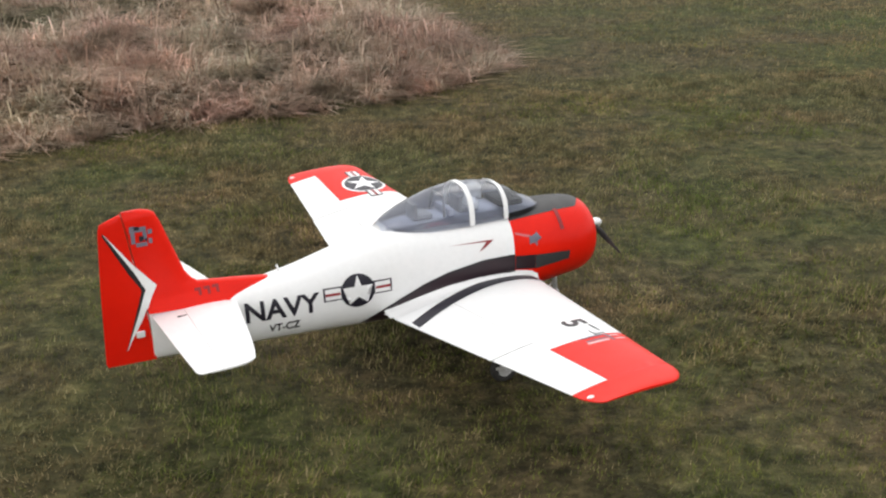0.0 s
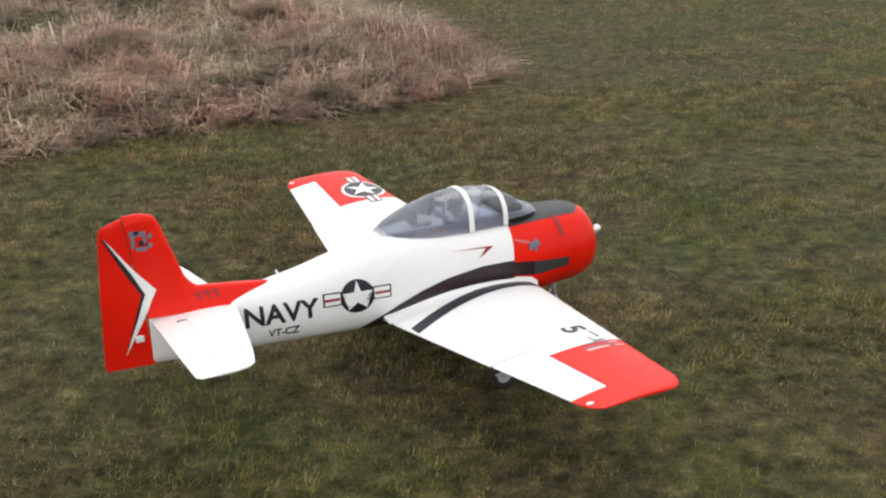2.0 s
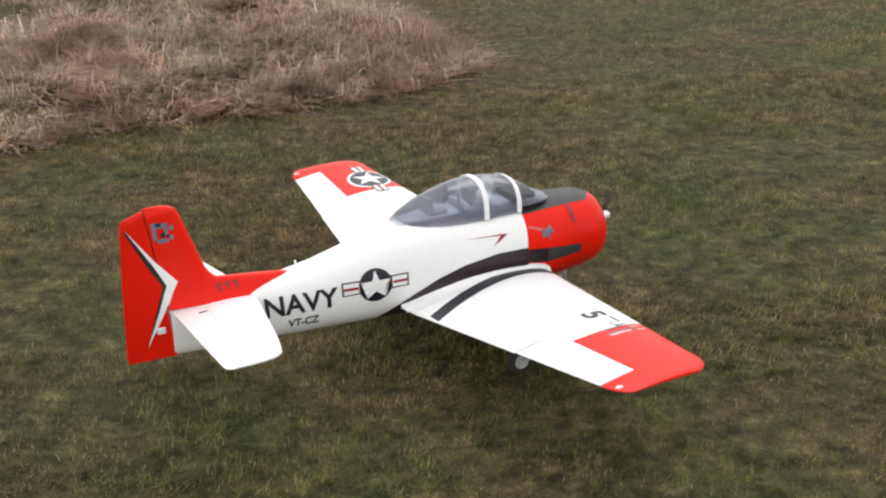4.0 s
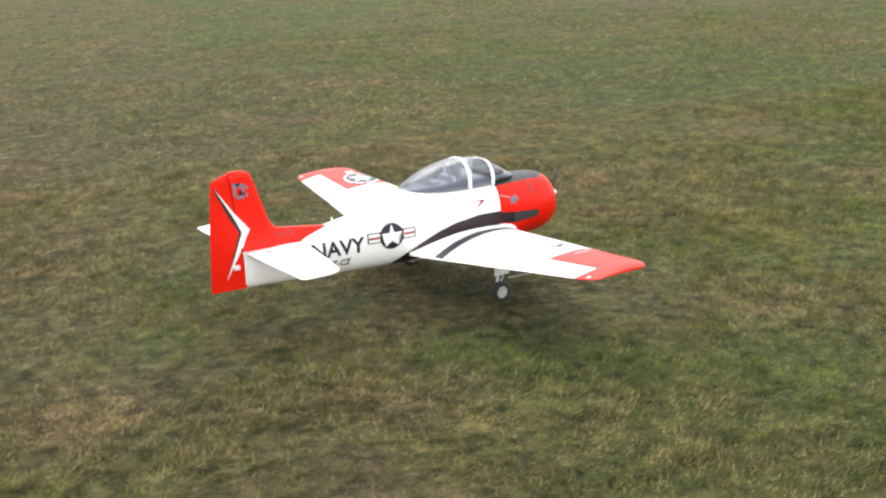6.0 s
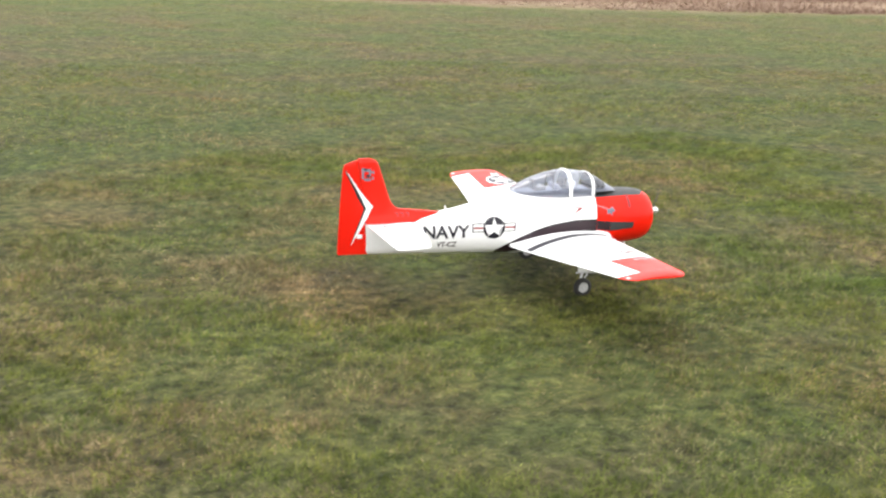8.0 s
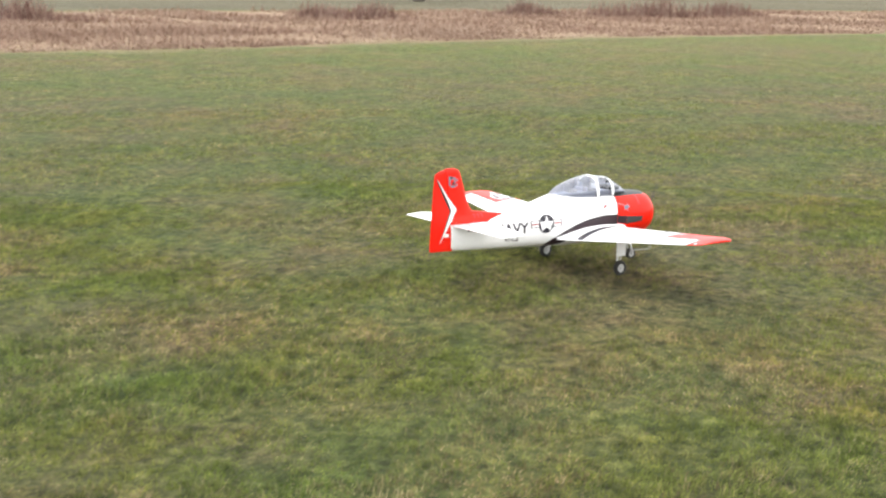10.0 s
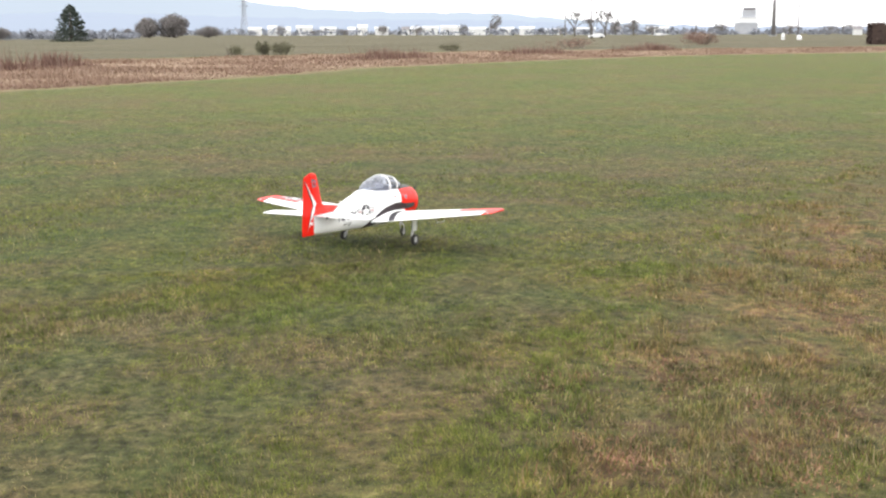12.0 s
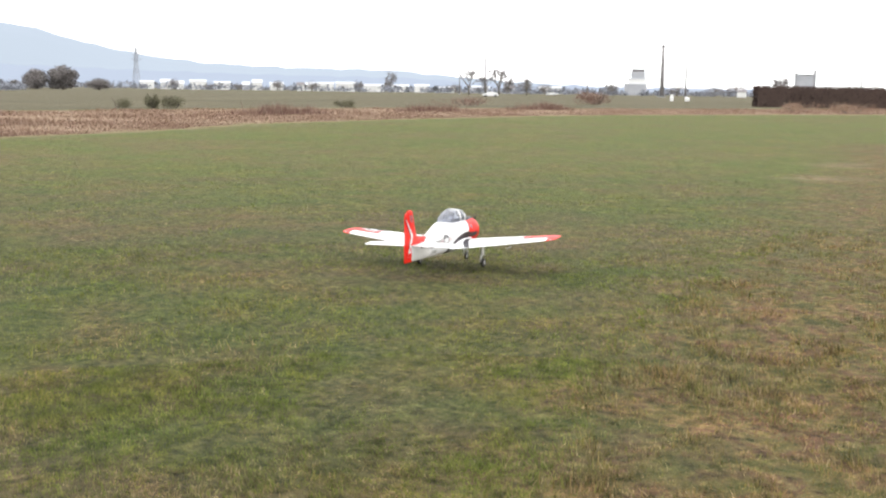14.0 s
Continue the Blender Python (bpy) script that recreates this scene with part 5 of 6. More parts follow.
def bushy_tree(x, y, w, h, seed, material, label, name="round_tree", trunk=0.02, count=1100, group="distant trees"):
    rnd = random.Random(seed)
    root = tagged(new(name), label, "tree", group)
    root.location = (x, y, 0)
    bm = bmesh.new()
    tube(bm, [(0, 0, -0.1), (0, 0, h * trunk * 1.5), (0.03 * w, 0, h * 0.6)], [w * 0.05, w * 0.04, w * 0.012], 7)
    for k in range(5):
        a = k * 1.3
        tube(bm, [(0, 0, h * (0.2 + 0.08 * k)), (math.cos(a) * w * 0.3, math.sin(a) * w * 0.3, h * (0.45 + 0.08 * k))], [w * 0.022, w * 0.006], 5)
    part("trunk", smooth(bm), BARK, root)
    bm = bmesh.new()
    lobes = [(0, 0, h * (0.47 + trunk / 2), w * 0.40, w * 0.40, h * (0.50 - trunk / 2))]
    for k in range(6):
        a = k * 1.05 + rnd.random()
        q = rnd.uniform(0.16, 0.26)
        lobes.append((math.cos(a) * w * 0.27, math.sin(a) * w * 0.27, h * rnd.uniform(0.2 + trunk, 0.7), w * q, w * q, h * q * 1.1))
    leaf_cloud(bm, lobes, count * 2, min(w, h) * 0.042, rnd, 0.2)
    tagged(part("crown", bm, material, root), kind="stuff")
    return root


def conifer(x, y, w, h, seed, label):
    rnd = random.Random(seed)
    root = tagged(new("conifer"), label, "tree")
    root.location = (x, y, 0)
    bm = bmesh.new()
    tube(bm, [(0, 0, -0.1), (0, 0, h * 0.95)], [w * 0.06, w * 0.01], 8)
    part("trunk", smooth(bm), BARK, root)
    bm = bmesh.new()
    for i in range(26):
        q = i / 25
        z = h * (0.03 + 0.95 * q)
        r = w / 2 * ((1 - q) ** 0.6 * 0.95 + 0.05) * rnd.uniform(0.8, 1.12)
        for k in range(24):
            a = rnd.uniform(0, 6.283)
            tip = Vector((math.cos(a) * r, math.sin(a) * r, z - r * rnd.uniform(0.05, 0.4)))
            for _ in range(4):
                s = rnd.uniform(0.35, 1.0)
                c = Vector((0, 0, z)).lerp(tip, s)
                u = Vector((rnd.gauss(0, 1), rnd.gauss(0, 1), rnd.gauss(0, 0.6))).normalized() * h * 0.05 * rnd.uniform(0.6, 1.3)
                v = u.orthogonal().normalized() * h * 0.022
                c.z = max(c.z, 0.15)
                bm.faces.new([bm.verts.new(c + u), bm.verts.new(c - u * 0.5 + v), bm.verts.new(c - u * 0.5 - v)])
    part("crown", bm, NEEDLE, root, "dense dark needles")
    return root


def shrub(x, y, w, h, seed, material, label, count=500, deep=None, group="shrubs in the rough strip"):
    rnd = random.Random(seed)
    root = tagged(new("shrub"), label, "shrub", group)
    root.location = (x, y, 0)
    bm = bmesh.new()
    for k in range(9):
        a = rnd.uniform(0, 6.283)
        tube(bm, [(0.1 * w * math.cos(a), 0.1 * w * math.sin(a), -0.05), (0.38 * w * math.cos(a), 0.3 * w * math.sin(a), h * rnd.uniform(0.5, 0.95))], [0.03 * h, 0.008 * h], 5)
    part("stem_bundle", bm, BARK, root)
    bm = bmesh.new()
    lobes = [(rnd.uniform(-0.32, 0.32) * w, rnd.uniform(-0.32, 0.32) * (deep or w), h * rnd.uniform(0.3, 0.5), w * 0.24, (deep or w) * 0.24, h * rnd.uniform(0.3, 0.5)) for _ in range(8)]
    leaf_cloud(bm, lobes, count * 3, min(w, h) * 0.045, rnd, 0.2)
    tagged(part("foliage", bm, material, root), kind="stuff")
    return root


def twig_thicket(x, y, w, d, h, seed, turn, label):
    """A low thicket of upright russet stems."""
    rnd = random.Random(seed)
    root = tagged(new("thicket"), label, "shrub", "russet thickets")
    root.matrix_basis = pose(x, y, 0, 0, 0, turn)
    bm = bmesh.new()
    for _ in range(1000):
        px, py = rnd.gauss(0, w * 0.24), rnd.gauss(0, d * 0.24)
        hh = h * rnd.uniform(0.25, 1.1) * (0.75 + 0.3 * math.sin(px * 2.1 + seed)) * max(0.35, 1 - (px / w) ** 2 * 2.4)
        e = Vector((rnd.gauss(0, 0.22), rnd.gauss(0, 0.22), 1)).normalized() * hh
        a = rnd.uniform(0, 3.14)
        wv = Vector((math.cos(a), math.sin(a), 0)) * 0.035
        b = Vector((px, py, -0.02))
        bm.faces.new([bm.verts.new(b + wv), bm.verts.new(b - wv), bm.verts.new(b + e)])
    tagged(part("brushwood", bm, RED_TWIG, root), kind="stuff")
    return root


def house(x, y, turn, w, d, h, roof_h, wall, roof, label, name="house", floors=1, bays=4, group="buildings of the distant town"):
    root = tagged(new(name), label, "building", group)
    root.matrix_basis = pose(x, y, 0, 0, 0, turn)
    bm = bmesh.new()
    box(bm, -w / 2, w / 2, -d / 2, d / 2, -0.2, h)
    part("wall", bm, wall, root)
    bm = bmesh.new()
    o = 0.35
    a = [bm.verts.new(p) for p in ((-w / 2 - o, -d / 2 - o, h - 0.05), (w / 2 + o, -d / 2 - o, h - 0.05), (w / 2 + o, d / 2 + o, h - 0.05), (-w / 2 - o, d / 2 + o, h - 0.05))]
    r = [bm.verts.new(p) for p in ((-w / 2 - o, 0, h + roof_h), (w / 2 + o, 0, h + roof_h))]
    for f in ((a[0], a[1], r[1], r[0]), (a[2], a[3], r[0], r[1]), (a[1], a[2], r[1]), (a[3], a[0], r[0]), (a[3], a[2], a[1], a[0])):
        bm.faces.new(f)
    bmesh.ops.recalc_face_normals(bm, faces=bm.faces[:])
    part("roof", bm, roof, root)
    fh = h / floors
    for fl in range(floors):
        for b in range(bays):
            wx = -w / 2 + w * (b + 0.5) / bays
            ww = min(1.6, w / bays * 0.45)
            bm = bmesh.new()
            box(bm, wx - ww / 2, wx + ww / 2, -d / 2 - 0.05, -d / 2 + 0.1, fl * fh + fh * 0.35, fl * fh + fh * 0.75)
            part("window", bm, PANE, root)
    return root


def mast(x, y, h, r, label, name="mast"):
    root = tagged(new(name), label, "mast", "masts on the horizon")
    root.location = (x, y, 0)
    bm = bmesh.new()
    tube(bm, [(0, 0, -0.2), (0, 0, h * 0.5), (0, 0, h)], [r, r * 0.8, r * 0.5], 10)
    part("shaft", smooth(bm), POLE, root)
    bm = bmesh.new()
    tube(bm, [(0, 0, h), (0, 0, h * 1.03)], [r * 0.75, r * 0.6], 10)
    part("cap", smooth(bm), POLE, root)
    bm = bmesh.new()
    box(bm, -r * 1.3, r * 1.3, -r * 1.3, r * 1.3, -0.2, 0.4)
    part("footing", bm, WALL_GREY, root)
    return root


def pylon(x, y, h, turn, label):
    root = tagged(new("pylon"), label, "pylon")
    root.matrix_basis = pose(x, y, 0, 0, 0, turn)
    bm = bmesh.new()
    wid = [(0, h * 0.085), (h * 0.55, h * 0.035), (h * 0.75, h * 0.028), (h, h * 0.006)]
    lv = [h * q for q in (0, 0.14, 0.27, 0.39, 0.5, 0.6, 0.68, 0.76, 0.84, 0.92, 1.0)]
    cs = ((-1, -1), (1, -1), (1, 1), (-1, 1))

    def at(z, c):
        w = interp(z, wid)
        return Vector((c[0] * w, c[1] * w, z))
    t = h * 0.0045
    for z0, z1 in zip(lv, lv[1:]):
        for c, c2 in zip(cs, cs[1:] + cs[:1]):
            tube(bm, [at(z0, c), at(z1, c)], [t * 1.5] * 2, 4)
            tube(bm, [at(z0, c), at(z1, c2)], [t] * 2, 4)
            tube(bm, [at(z1, c), at(z1, c2)], [t] * 2, 4)
    part("tower", bm, LATTICE, root)
    for z, l in ((0.70, 0.14), (0.80, 0.11), (0.90, 0.085)):
        for s in (-1, 1):
            bm = bmesh.new()
            tip = Vector((s * h * l, 0, h * z))
            for c in cs:
                if c[0] == s:
                    tube(bm, [at(h * (z - 0.01), c), tip], [t, t * 0.8], 4)
                    tube(bm, [at(h * (z + 0.04), c), tip], [t, t * 0.8], 4)
            part("arm", bm, LATTICE, root)
    return root


def hills():
    """Wooded ridge far behind the town, haze painted on: its crest by bearing and elevation."""
    crest = [(20, 1.2), (50, 1.3), (66, 1.45), (74, 1.5), (81, 1.68), (83.6, 2.08), (86, 2.62), (88.5, 2.82), (91, 2.6), (93.6, 1.9), (96.2, 1.4), (99, 1.1), (102.3, 0.97), (107.6, 0.9), (109.7, 0.7), (113, 0.45), (118, 0.25), (126, 0.12), (150, 0.1)]
    fore = [(20, 0.9), (66, 0.8), (78, 0.55), (83, 0.75), (88, 0.95), (95, 0.75), (101, 0.62), (108, 0.55), (113, 0.3), (150, 0.05)]
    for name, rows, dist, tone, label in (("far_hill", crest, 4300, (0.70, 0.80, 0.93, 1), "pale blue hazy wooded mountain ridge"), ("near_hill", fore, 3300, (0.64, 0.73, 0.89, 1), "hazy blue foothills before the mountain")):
        bm = bmesh.new()
        prev = None
        for i in range(261):
            b = 20 + 130 * i / 260
            el = interp(b, rows)
            h = dist * math.tan(radians(el)) + 1.6 + dist * 0.0004 * (math.sin(b * 3.1) + math.sin(b * 7.7 + 1))
            cur = []
            for q, z in ((0.93, -2), (0.95, h * 0.35), (0.98, h * 0.8), (1.0, h), (1.03, h * 0.8)):
                px, py = away(b, dist * q)
                cur.append(bm.verts.new((px, py, z)))
            if prev:
                for k in range(4):
                    bm.faces.new((prev[k], cur[k], cur[k + 1], prev[k + 1]))
            prev = cur
        bmesh.ops.recalc_face_normals(bm, faces=bm.faces[:])
        for f in bm.faces:
            f.smooth = True
        # aerial haze as colour: pale blue base plus a steady glow
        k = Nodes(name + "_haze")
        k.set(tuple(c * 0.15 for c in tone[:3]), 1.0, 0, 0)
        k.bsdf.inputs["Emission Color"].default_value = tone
        k.bsdf.inputs["Emission Strength"].default_value = HAZE_GLOW
        me = bpy.data.meshes.new(name)
        bm.to_mesh(me)
        bm.free()
        me.materials.append(k.mat)
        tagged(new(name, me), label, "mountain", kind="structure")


HAZE_GLOW = 0.27
hills()


def far_woods():
    """Thin lines of far trees along the horizon."""
    rnd = random.Random(11)
    bm = bmesh.new()
    b = 70.0
    while b < 132:
        dist = rnd.choice((rnd.uniform(720, 790), rnd.uniform(910, 1050)))
        tall = dist * math.tan(radians(rnd.uniform(0.12, 0.34) if b > 95 else rnd.uniform(0.12, 0.3)))
        x, y = away(b, dist)
        w = dist * math.tan(radians(rnd.uniform(0.2, 0.5)))
        leaf_cloud(bm, [(x, y, tall * 0.5, w, w, tall * 0.6)], 30, tall * 0.28, rnd, 0.1)
        b += rnd.uniform(0.06, 0.22)
    # a nearer, denser belt beyond the meadow
    b = 62.0
    while b < 91.0:
        dist = rnd.uniform(330, 390)
        tall = 1.0 + dist * math.tan(radians(rnd.uniform(0.08, 0.24) + (0.22 if rnd.random() < 0.06 else 0)))
        x, y = away(b, dist)
        w = dist * math.tan(radians(rnd.uniform(0.15, 0.4)))
        leaf_cloud(bm, [(x, y, tall * 0.5, w, w, tall * 0.6)], 60, tall * 0.2, rnd, 0.1)
        b += rnd.uniform(0.05, 0.16)
    me = bpy.data.meshes.new("far_woods")
    bm.to_mesh(me)
    bm.free()
    # bluish grey mixes the distance haze into the twig colour
    me.materials.append(island("haze_tinted_far_twigs", [(0, (0.15, 0.16, 0.185)), (1, (0.23, 0.24, 0.27))]))
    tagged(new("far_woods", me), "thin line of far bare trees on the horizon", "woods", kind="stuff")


far_woods()

x, y = away(72.65, 84)
bare_tree(x, y, 6.1, 5, "bare spreading fruit tree at the field's edge", 5, low=0.16, twigs=34, stem=1.5, bark=DARK_TWIG)
x, y = away(88.0, 255)
conifer(x, y, 8.8, 7.3, 3, "single dark conifer standing in the meadow")
for b, d, w, h, s in ((91.4, 470, 11.5, 7.8, 1), (92.55, 470, 13.0, 9.4, 2), (94.1, 470, 13, 4.6, 4), (84.9, 330, 8, 3.6, 6), (86.9, 420, 7, 2.8, 7), (89.9, 420, 3.2, 3.6, 8), (90.5, 460, 5, 3.6, 9), (78, 380, 10, 3.4, 10), (75.6, 430, 14, 3.8, 12)):
    bushy_tree(*away(b, d), w, h, s, TWIG, "rounded leafless tree, brown grey, on the horizon", count=2600)
for b, el, w, s in ((102.1, 0.42, 9, 21), (103.7, 0.40, 12, 22), (105.9, 0.45, 8, 23), (107.35, 0.9, 10, 24), (110.4, 0.35, 9, 25), (112.9, 0.75, 9, 26), (113.6, 0.5, 16, 27), (114.6, 0.42, 14, 28), (117.7, 0.55, 12, 29), (120.7, 0.4, 14, 30), (122.4, 0.42, 16, 31), (123.3, 0.45, 14, 32), (125.3, 0.9, 12, 33), (99.0, 0.25, 10, 34), (100.3, 0.25, 8, 35), (97.4, 0.4, 8, 36)):
    bushy_tree(*away(b, 760), w, 760 * math.tan(radians(el)) + 1.6, s, TWIG, "leafless tree among the town's buildings", count=380)
for b, h, k in ((112.45, 12.5, 41), (111.05, 11.5, 42), (113.75, 8.0, 43), (111.85, 9.0, 44)):
    bare_tree(*away(b, 520), h, k, "thin bare tree with upswept limbs beside the road", 4, group="bare trees beside the road", upright=1.7, twigs=9, stem=0.7)

# town
town = random.Random(8)
b = 96.2
while b < 116.5:
    long = town.random() < 0.6
    d, w, h = town.uniform(800, 900), town.uniform(9, 15) if long else town.uniform(4.5, 7.5), town.uniform(3.4, 5.4) if long else town.uniform(3.6, 5.6)
    wall = WALL_WHITE if town.random() < (0.9 if b < 109 else 0.5) else WALL_PALE
    name, words = ("warehouse", "long low pale warehouse in the distant town") if long else ("house", "small pale house with a pitched roof")
    house(*away(b, d), 180 - b, w, 8, h, 1.0 if long else 2.0, wall, ROOF_PALE if long or town.random() < 0.5 else ROOF, words, name, 1 if long else 2, 5 if long else 3)
    b += math.degrees(w / d) + (town.uniform(0.1, 0.5) if b < 109 else town.uniform(0.5, 1.4))
house(*away(123.6, 700), 180 - 123.6, 5, 8, 3, 1.2, WALL_WHITE, ROOF, "small pale house with a pitched roof", "house", 1, 2)


def stepped_block(x, y, turn):
    root = tagged(new("tower_block"), "pale stepped factory block with dark top storey", "building")
    root.matrix_basis = pose(x, y, 0, 0, 0, turn)
    for i, (x0, x1, z0, z1, m) in enumerate(((-8.0, 8.0, -0.2, 8.0, WALL_PALE), (-7.4, 5.4, 8.0, 12.0, WALL_WHITE), (-6.6, 3.4, 12.0, 16.4, WALL_PALE), (-6.2, 2.6, 16.4, 18.6, ROOF))):
        bm = bmesh.new()
        box(bm, x0, x1, -6 + i, 6 - i, z0, z1)
        part("storey", bm, m, root)
        bm = bmesh.new()
        box(bm, x0 - 0.3, x1 + 0.3, -6.3 + i, 6.3 - i, z1 - 0.25, z1 + 0.35)
        part("parapet", bm, ROOF_PALE, root)
        for k in range(5):
            wx = x0 + (x1 - x0) * (k + 0.5) / 5
            bm = bmesh.new()
            box(bm, wx - 0.7, wx + 0.7, -6.08 + i, -5.9 + i, z0 + 0.45 * (z1 - z0), z0 + 0.75 * (z1 - z0))
            part("window", bm, PANE, root)


stepped_block(*away(118.8, 900), 180 - 118.8)


def frame_hall(x, y, turn):
    root = tagged(new("hall"), "pale hall between two dark end towers", "building")
    root.matrix_basis = pose(x, y, 0, 0, 0, turn)
    for nm, x0, x1, z1, m in (("hall_wall", -4.2, 4.2, 11.6, WALL_PALE), ("end_tower", -5.1, -4.0, 14.0, WALL_GREY), ("end_tower", 4.0, 5.1, 12.6, WALL_GREY)):
        bm = bmesh.new()
        box(bm, x0, x1, -4 if nm == "hall_wall" else -4.6, 4 if nm == "hall_wall" else 4.6, -0.2, z1)
        part(nm, bm, m, root)
    bm = bmesh.new()
    box(bm, -4.0, 4.0, -4.3, 4.3, 11.65, 12.1)
    part("roof", bm, ROOF_PALE, root)


frame_hall(*away(126.35, 640), 180 - 126.35)
pylon(*away(95.72, 900), 29.5, 60, "lattice steel power pylon on the horizon")
for b, d, el, r in ((120.0, 520, 2.13, 0.95), (121.08, 560, 1.58, 0.42), (116.57, 600, 1.15, 0.35), (128.74, 600, 1.21, 0.35), (111.8, 560, 1.95, 0.45), (123.0, 700, 0.75, 0.3), (110.6, 560, 1.25, 0.3)):
    mast(*away(b, d), d * math.tan(radians(el)) + 1.6, r, "slender dark mast on the horizon")


def parked_car(x, y, turn, label):
    root = tagged(new("car"), label, "car")
    root.matrix_basis = pose(x, y, 0, 0, 0, turn)
    bm = bmesh.new()
    prof = [(-2.1, 0.32), (-2.15, 0.75), (-1.9, 0.92), (-1.35, 1.42), (0.45, 1.45), (1.05, 0.98), (2.0, 0.86), (2.15, 0.6), (2.1, 0.32)]
    rows = [[(px, s * (0.84 - (0.14 if pz > 1 else 0)), pz) for px, pz in prof] for s in (-1, 1)]
    part("body", loft_solid(bm, rows), CAR_WHITE, root)
    bm = bmesh.new()
    box(bm, -1.45, 0.6, -0.73, 0.73, 1.0, 1.36)
    part("windows", bm, PANE, root)
    for wx in (-1.35, 1.35):
        for s in (-1, 1):
            bm = bmesh.new()
            lathe(bm, [(0, -0.1), (0.24, -0.1), (0.32, -0.07), (0.32, 0.07), (0.24, 0.1), (0, 0.1)], 16, Matrix.Translation((wx, s * 0.78, 0.32)) @ Matrix.Rotation(math.pi / 2, 4, "Z"))
            part("wheel", bm, RUBBER, root)


parked_car(*away(112.05, 335), 180 - 112 + 8, "white car parked on the far side of the meadow")
parked_car(*away(114.9, 520), 180 - 112, "white car far off beside the trees")


def marker(x, y, w, h, label):
    root = tagged(new("marker_post"), label, "marker", "white markers in the meadow")
    root.location = (x, y, 0)
    bm = bmesh.new()
    lathe(bm, [(0, -0.05), (w * 0.5, -0.05), (w * 0.48, h * 0.7), (w * 0.36, h * 0.92), (0, h)], 14, Matrix.Rotation(-math.pi / 2, 4, "Y"))
    part("post", smooth(bm), WALL_WHITE, root)
    bm = bmesh.new()
    lathe(bm, [(w * 0.53, h * 0.25), (w * 0.53, h * 0.35), (w * 0.5, h * 0.36), (w * 0.5, h * 0.24), (w * 0.53, h * 0.25)], 14, Matrix.Rotation(-math.pi / 2, 4, "Y"))
    part("band", bm, WALL_PALE, root)


marker(*away(120.45, 270), 0.75, 1.4, "slim white marker post in the meadow")
marker(*away(121.15, 270), 1.05, 0.9, "round white marker drum in the meadow")


def hedge():
    rnd = random.Random(4)
    (x0, y0), (x1, y1) = (143.2, -93.2), (118.0, -152.0)
    root = tagged(new("clipped_hedge"), "long dark clipped hedge with flat top", "hedge")
    root.matrix_basis = pose(x0, y0, 0, 0, 0, math.degrees(math.atan2(y1 - y0, x1 - x0)))
    L = math.hypot(x1 - x0, y1 - y0)
    bm = bmesh.new()
    box(bm, 0.3, L, -0.9, 0.9, -0.1, 2.5)
    part("core", bm, HEDGE, root)
    bm = bmesh.new()
    for _ in range(9000):
        q = rnd.random() * L
        face = rnd.random()
        if face < 0.55:
            c = Vector((q, rnd.choice((-1, 1)) * rnd.uniform(0.85, 1.15), rnd.uniform(0.05, 2.65)))
        elif face < 0.95:
            c = Vector((q, rnd.uniform(-1.1, 1.1), 2.5 + rnd.uniform(-0.05, 0.28)))
        else:
            c = Vector((rnd.uniform(-0.1, 0.35), rnd.uniform(-1, 1), rnd.uniform(0.05, 2.6)))
        u = Vector((rnd.gauss(0, 1), rnd.gauss(0, 1), rnd.gauss(0, 1))).normalized()
        w = u.orthogonal().normalized()
        s = rnd.uniform(0.08, 0.22)
        bm.faces.new([bm.verts.new(c + u * s), bm.verts.new(c - u * s * 0.6 + w * s * 0.7), bm.verts.new(c - u * s * 0.6 - w * s * 0.7)])
    part("leaves", bm, HEDGE, root)


hedge()

for x, y, w, d, h, s, turn in ((61.5, 6.6, 8.5, 3.0, 1.25, 1, -40), (66, 3.5, 5, 2.5, 0.9, 2, -40), (80, -16, 9, 3, 0.9, 3, -55), (92, -30, 9, 3, 0.8, 4, -60), (48, 17, 6, 2.5, 0.9, 5, -40), (37, 25, 7, 3, 1.0, 6, -40), (105, -45, 9, 3, 0.9, 7, -60), (58, 12, 5, 2.2, 0.8, 8, -40)):
    twig_thicket(x, y, w, d, h, s, turn, "low russet thicket of dry stems in the strip")
for b, d, w, h, s, m, label in ((95.0, 92, 1.9, 0.85, 1, GREEN_TWIG, "low dull green bush in the strip"), (96.45, 92, 1.2, 1.2, 2, GREEN_TWIG, "upright dull green bush in the strip"), (97.4, 92, 2.1, 1.15, 3, GREEN_TWIG, "broad dull green bush in the strip"), (105.2, 105, 2.2, 0.9, 4, GREEN_TWIG, "low dull green bush in the strip"),
                               (116.95, 165, 5.4, 2.3, 5, RED_TWIG, "large bare brown bush in the meadow"), (111.0, 125, 7.0, 1.3, 6, RED_TWIG, "wide brown bramble bush in the strip"), (115.0, 110, 2.0, 0.7, 7, RED_TWIG, "small brown bush in the strip"), (126.0, 122, 4.5, 1.2, 8, REED, "pale dead clump before the hedge"), (128.3, 118, 5.0, 1.3, 9, REED, "pale dead clump before the hedge")):
    shrub(*away(b, d), w, h, s, m, label)


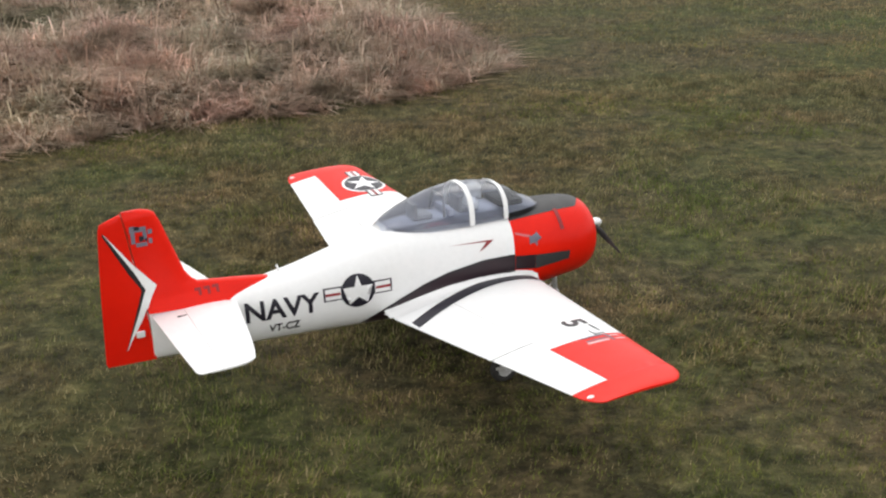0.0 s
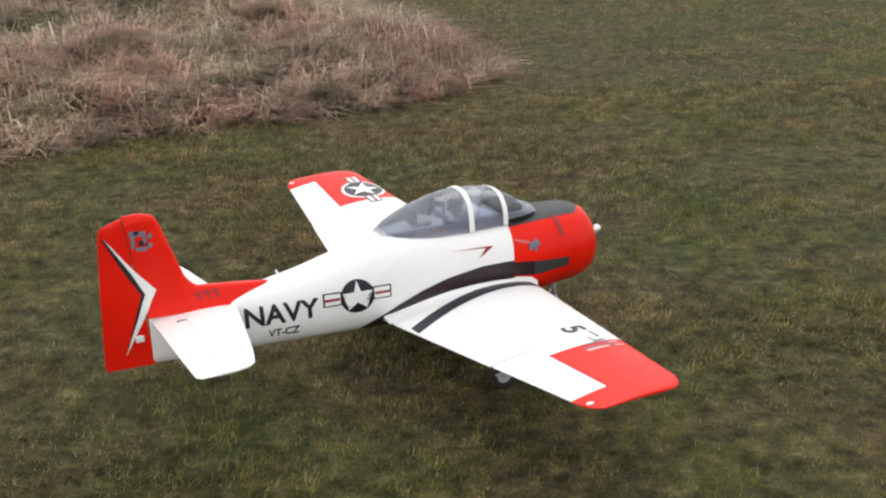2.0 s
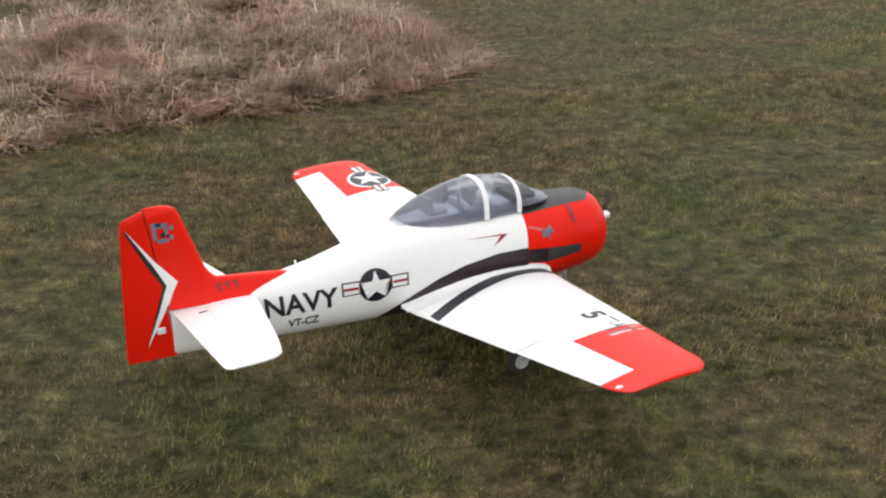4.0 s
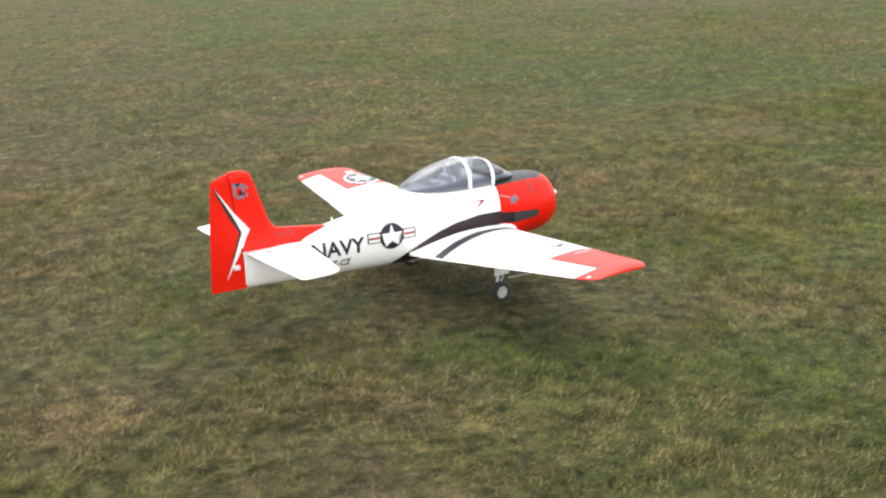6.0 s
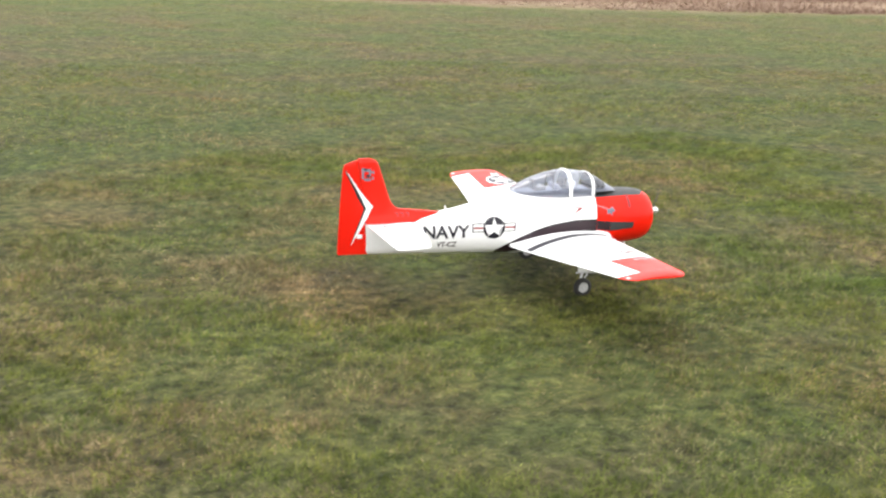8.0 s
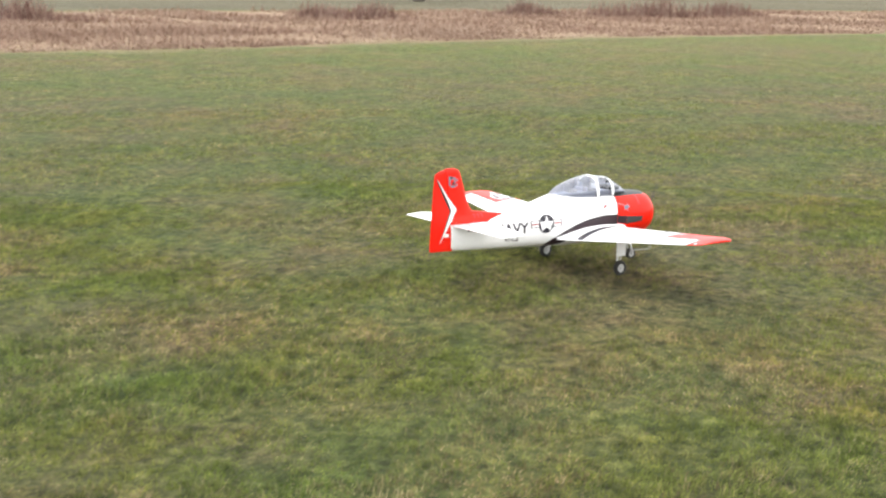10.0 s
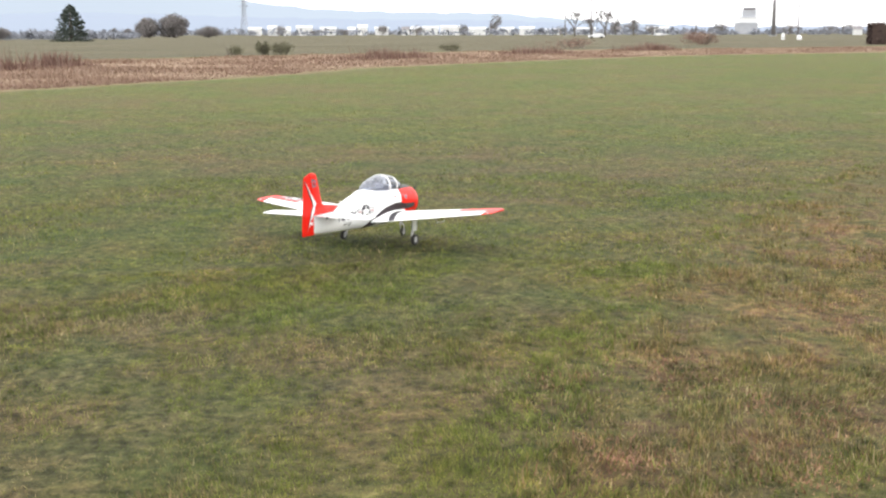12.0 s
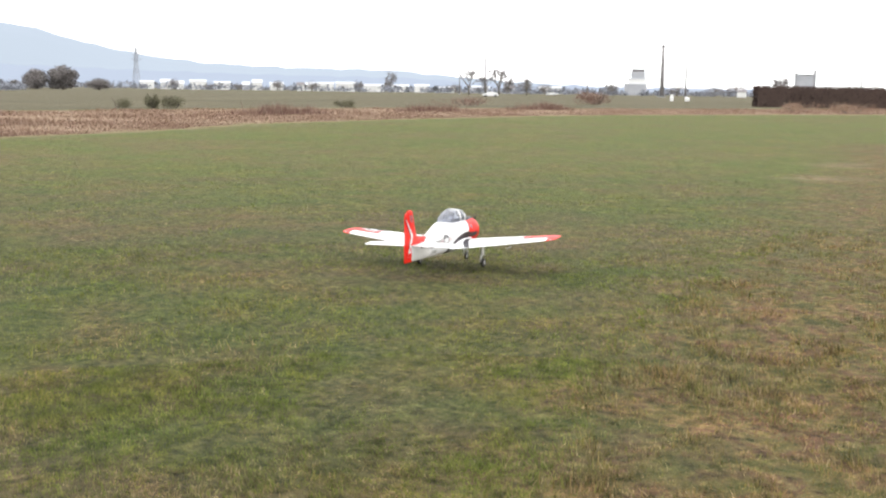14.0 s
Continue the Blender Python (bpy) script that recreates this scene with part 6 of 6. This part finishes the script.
# ---- motion ----
PLANE_ROWS = [
    (0, 0.017, 3.485, 63.53, 0.42, 0.63),
    (0.5, 0.017, 3.485, 63.51, 0.40, 0.62),
    (1, 0.017, 3.485, 63.53, 0.38, 0.59),
    (1.5, 0.017, 3.485, 63.52, 0.46, 0.64),
    (2, 0.017, 3.485, 63.52, 0.39, 0.60),
    (2.2, 0.017, 3.485, 63.54, 0.43, 0.64),
    (3.45, 0.017, 3.485, 63.54, 0.43, 0.64),
    (3.9, 0.077, 3.532, 63.36, 0.61, 0.59),
    (4.3, 0.233, 3.653, 62.93, 1.03, 0.49),
    (4.5, 0.374, 3.730, 63.44, 0.57, -0.65),
    (5, 0.869, 3.979, 64.84, 0.30, -0.19),
    (5.5, 1.437, 4.269, 70.66, -0.51, -0.93),
    (6, 2.152, 4.476, 77.76, -0.35, -0.61),
    (6.5, 2.929, 4.596, 88.98, -1.37, -0.23),
    (7, 3.898, 4.563, 99.07, 0.73, 0.00),
    (7.5, 4.876, 4.353, 110.17, 0.17, 0.31),
    (7.7, 5.303, 4.187, 114.78, 0.37, 0.70),
    (9.8, 9.287, 1.755, 128.01, -0.74, -0.44),
    (10, 9.609, 1.480, 128.48, -1.30, -1.60),
    (10.5, 10.604, 0.800, 127.51, -0.87, -0.23),
    (11, 11.496, 0.089, 129.07, -0.26, -1.60),
    (11.5, 12.351, -0.542, 130.67, -1.30, -1.05),
    (12, 13.353, -1.227, 131.46, -1.30, -0.54),
    (12.5, 14.039, -1.852, 134.18, 0.65, -0.31),
    (13, 14.766, -2.477, 136.25, -1.30, -0.58),
    (13.5, 15.282, -3.006, 135.54, 1.30, -0.83),
    (14, 15.874, -3.549, 131.63, 1.30, -1.17),
]


def at_time(t):
    cols = np.array(PLANE_ROWS)
    return [float(np.interp(t, cols[:, 0], cols[:, i])) for i in range(1, 4)]


def motions():
    # x and y on the ground, heading, nose up, right wing down
    walk(PLANE, [(t, pose(x, y, 0, 0, 0, 90 - h) @ pose(0, 0, 0, b, -a, 0)) for t, x, y, h, a, b in PLANE_ROWS])
    # wheels roll with the distance gone; the propeller stands, then runs
    turned, spun = 0.0, 108.0
    roll = {w.name: [] for w in wheels}
    spin = []
    last = at_time(0)
    for i in range(14 * FPS + 1):
        t = i / FPS
        now = at_time(t)
        gone = math.hypot(now[0] - last[0], now[1] - last[1])
        last = now
        turned += gone
        for w, r, home in zip(wheels, (MAIN_R, MAIN_R, NOSE_R), ((0.012, -MAIN_Y, MAIN_R), (0.012, MAIN_Y, MAIN_R), (NOSE_X, 0, NOSE_R))):
            a = roll[w.name][-1][2] if roll[w.name] else 0.0
            a += min(math.degrees(gone / r), 84)
            roll[w.name].append((t, home, a))
        spun += 0 if t < 1.6 else min(78, 12 + (t - 1.6) * 400)
        spin.append((t, pose(*PROP_AT, spun, 0, 0)))
    for w in wheels:
        walk(w, [(t, pose(*home, 0, a, 0)) for t, home, a in roll[w.name]])
    walk(propeller, spin)


motions()
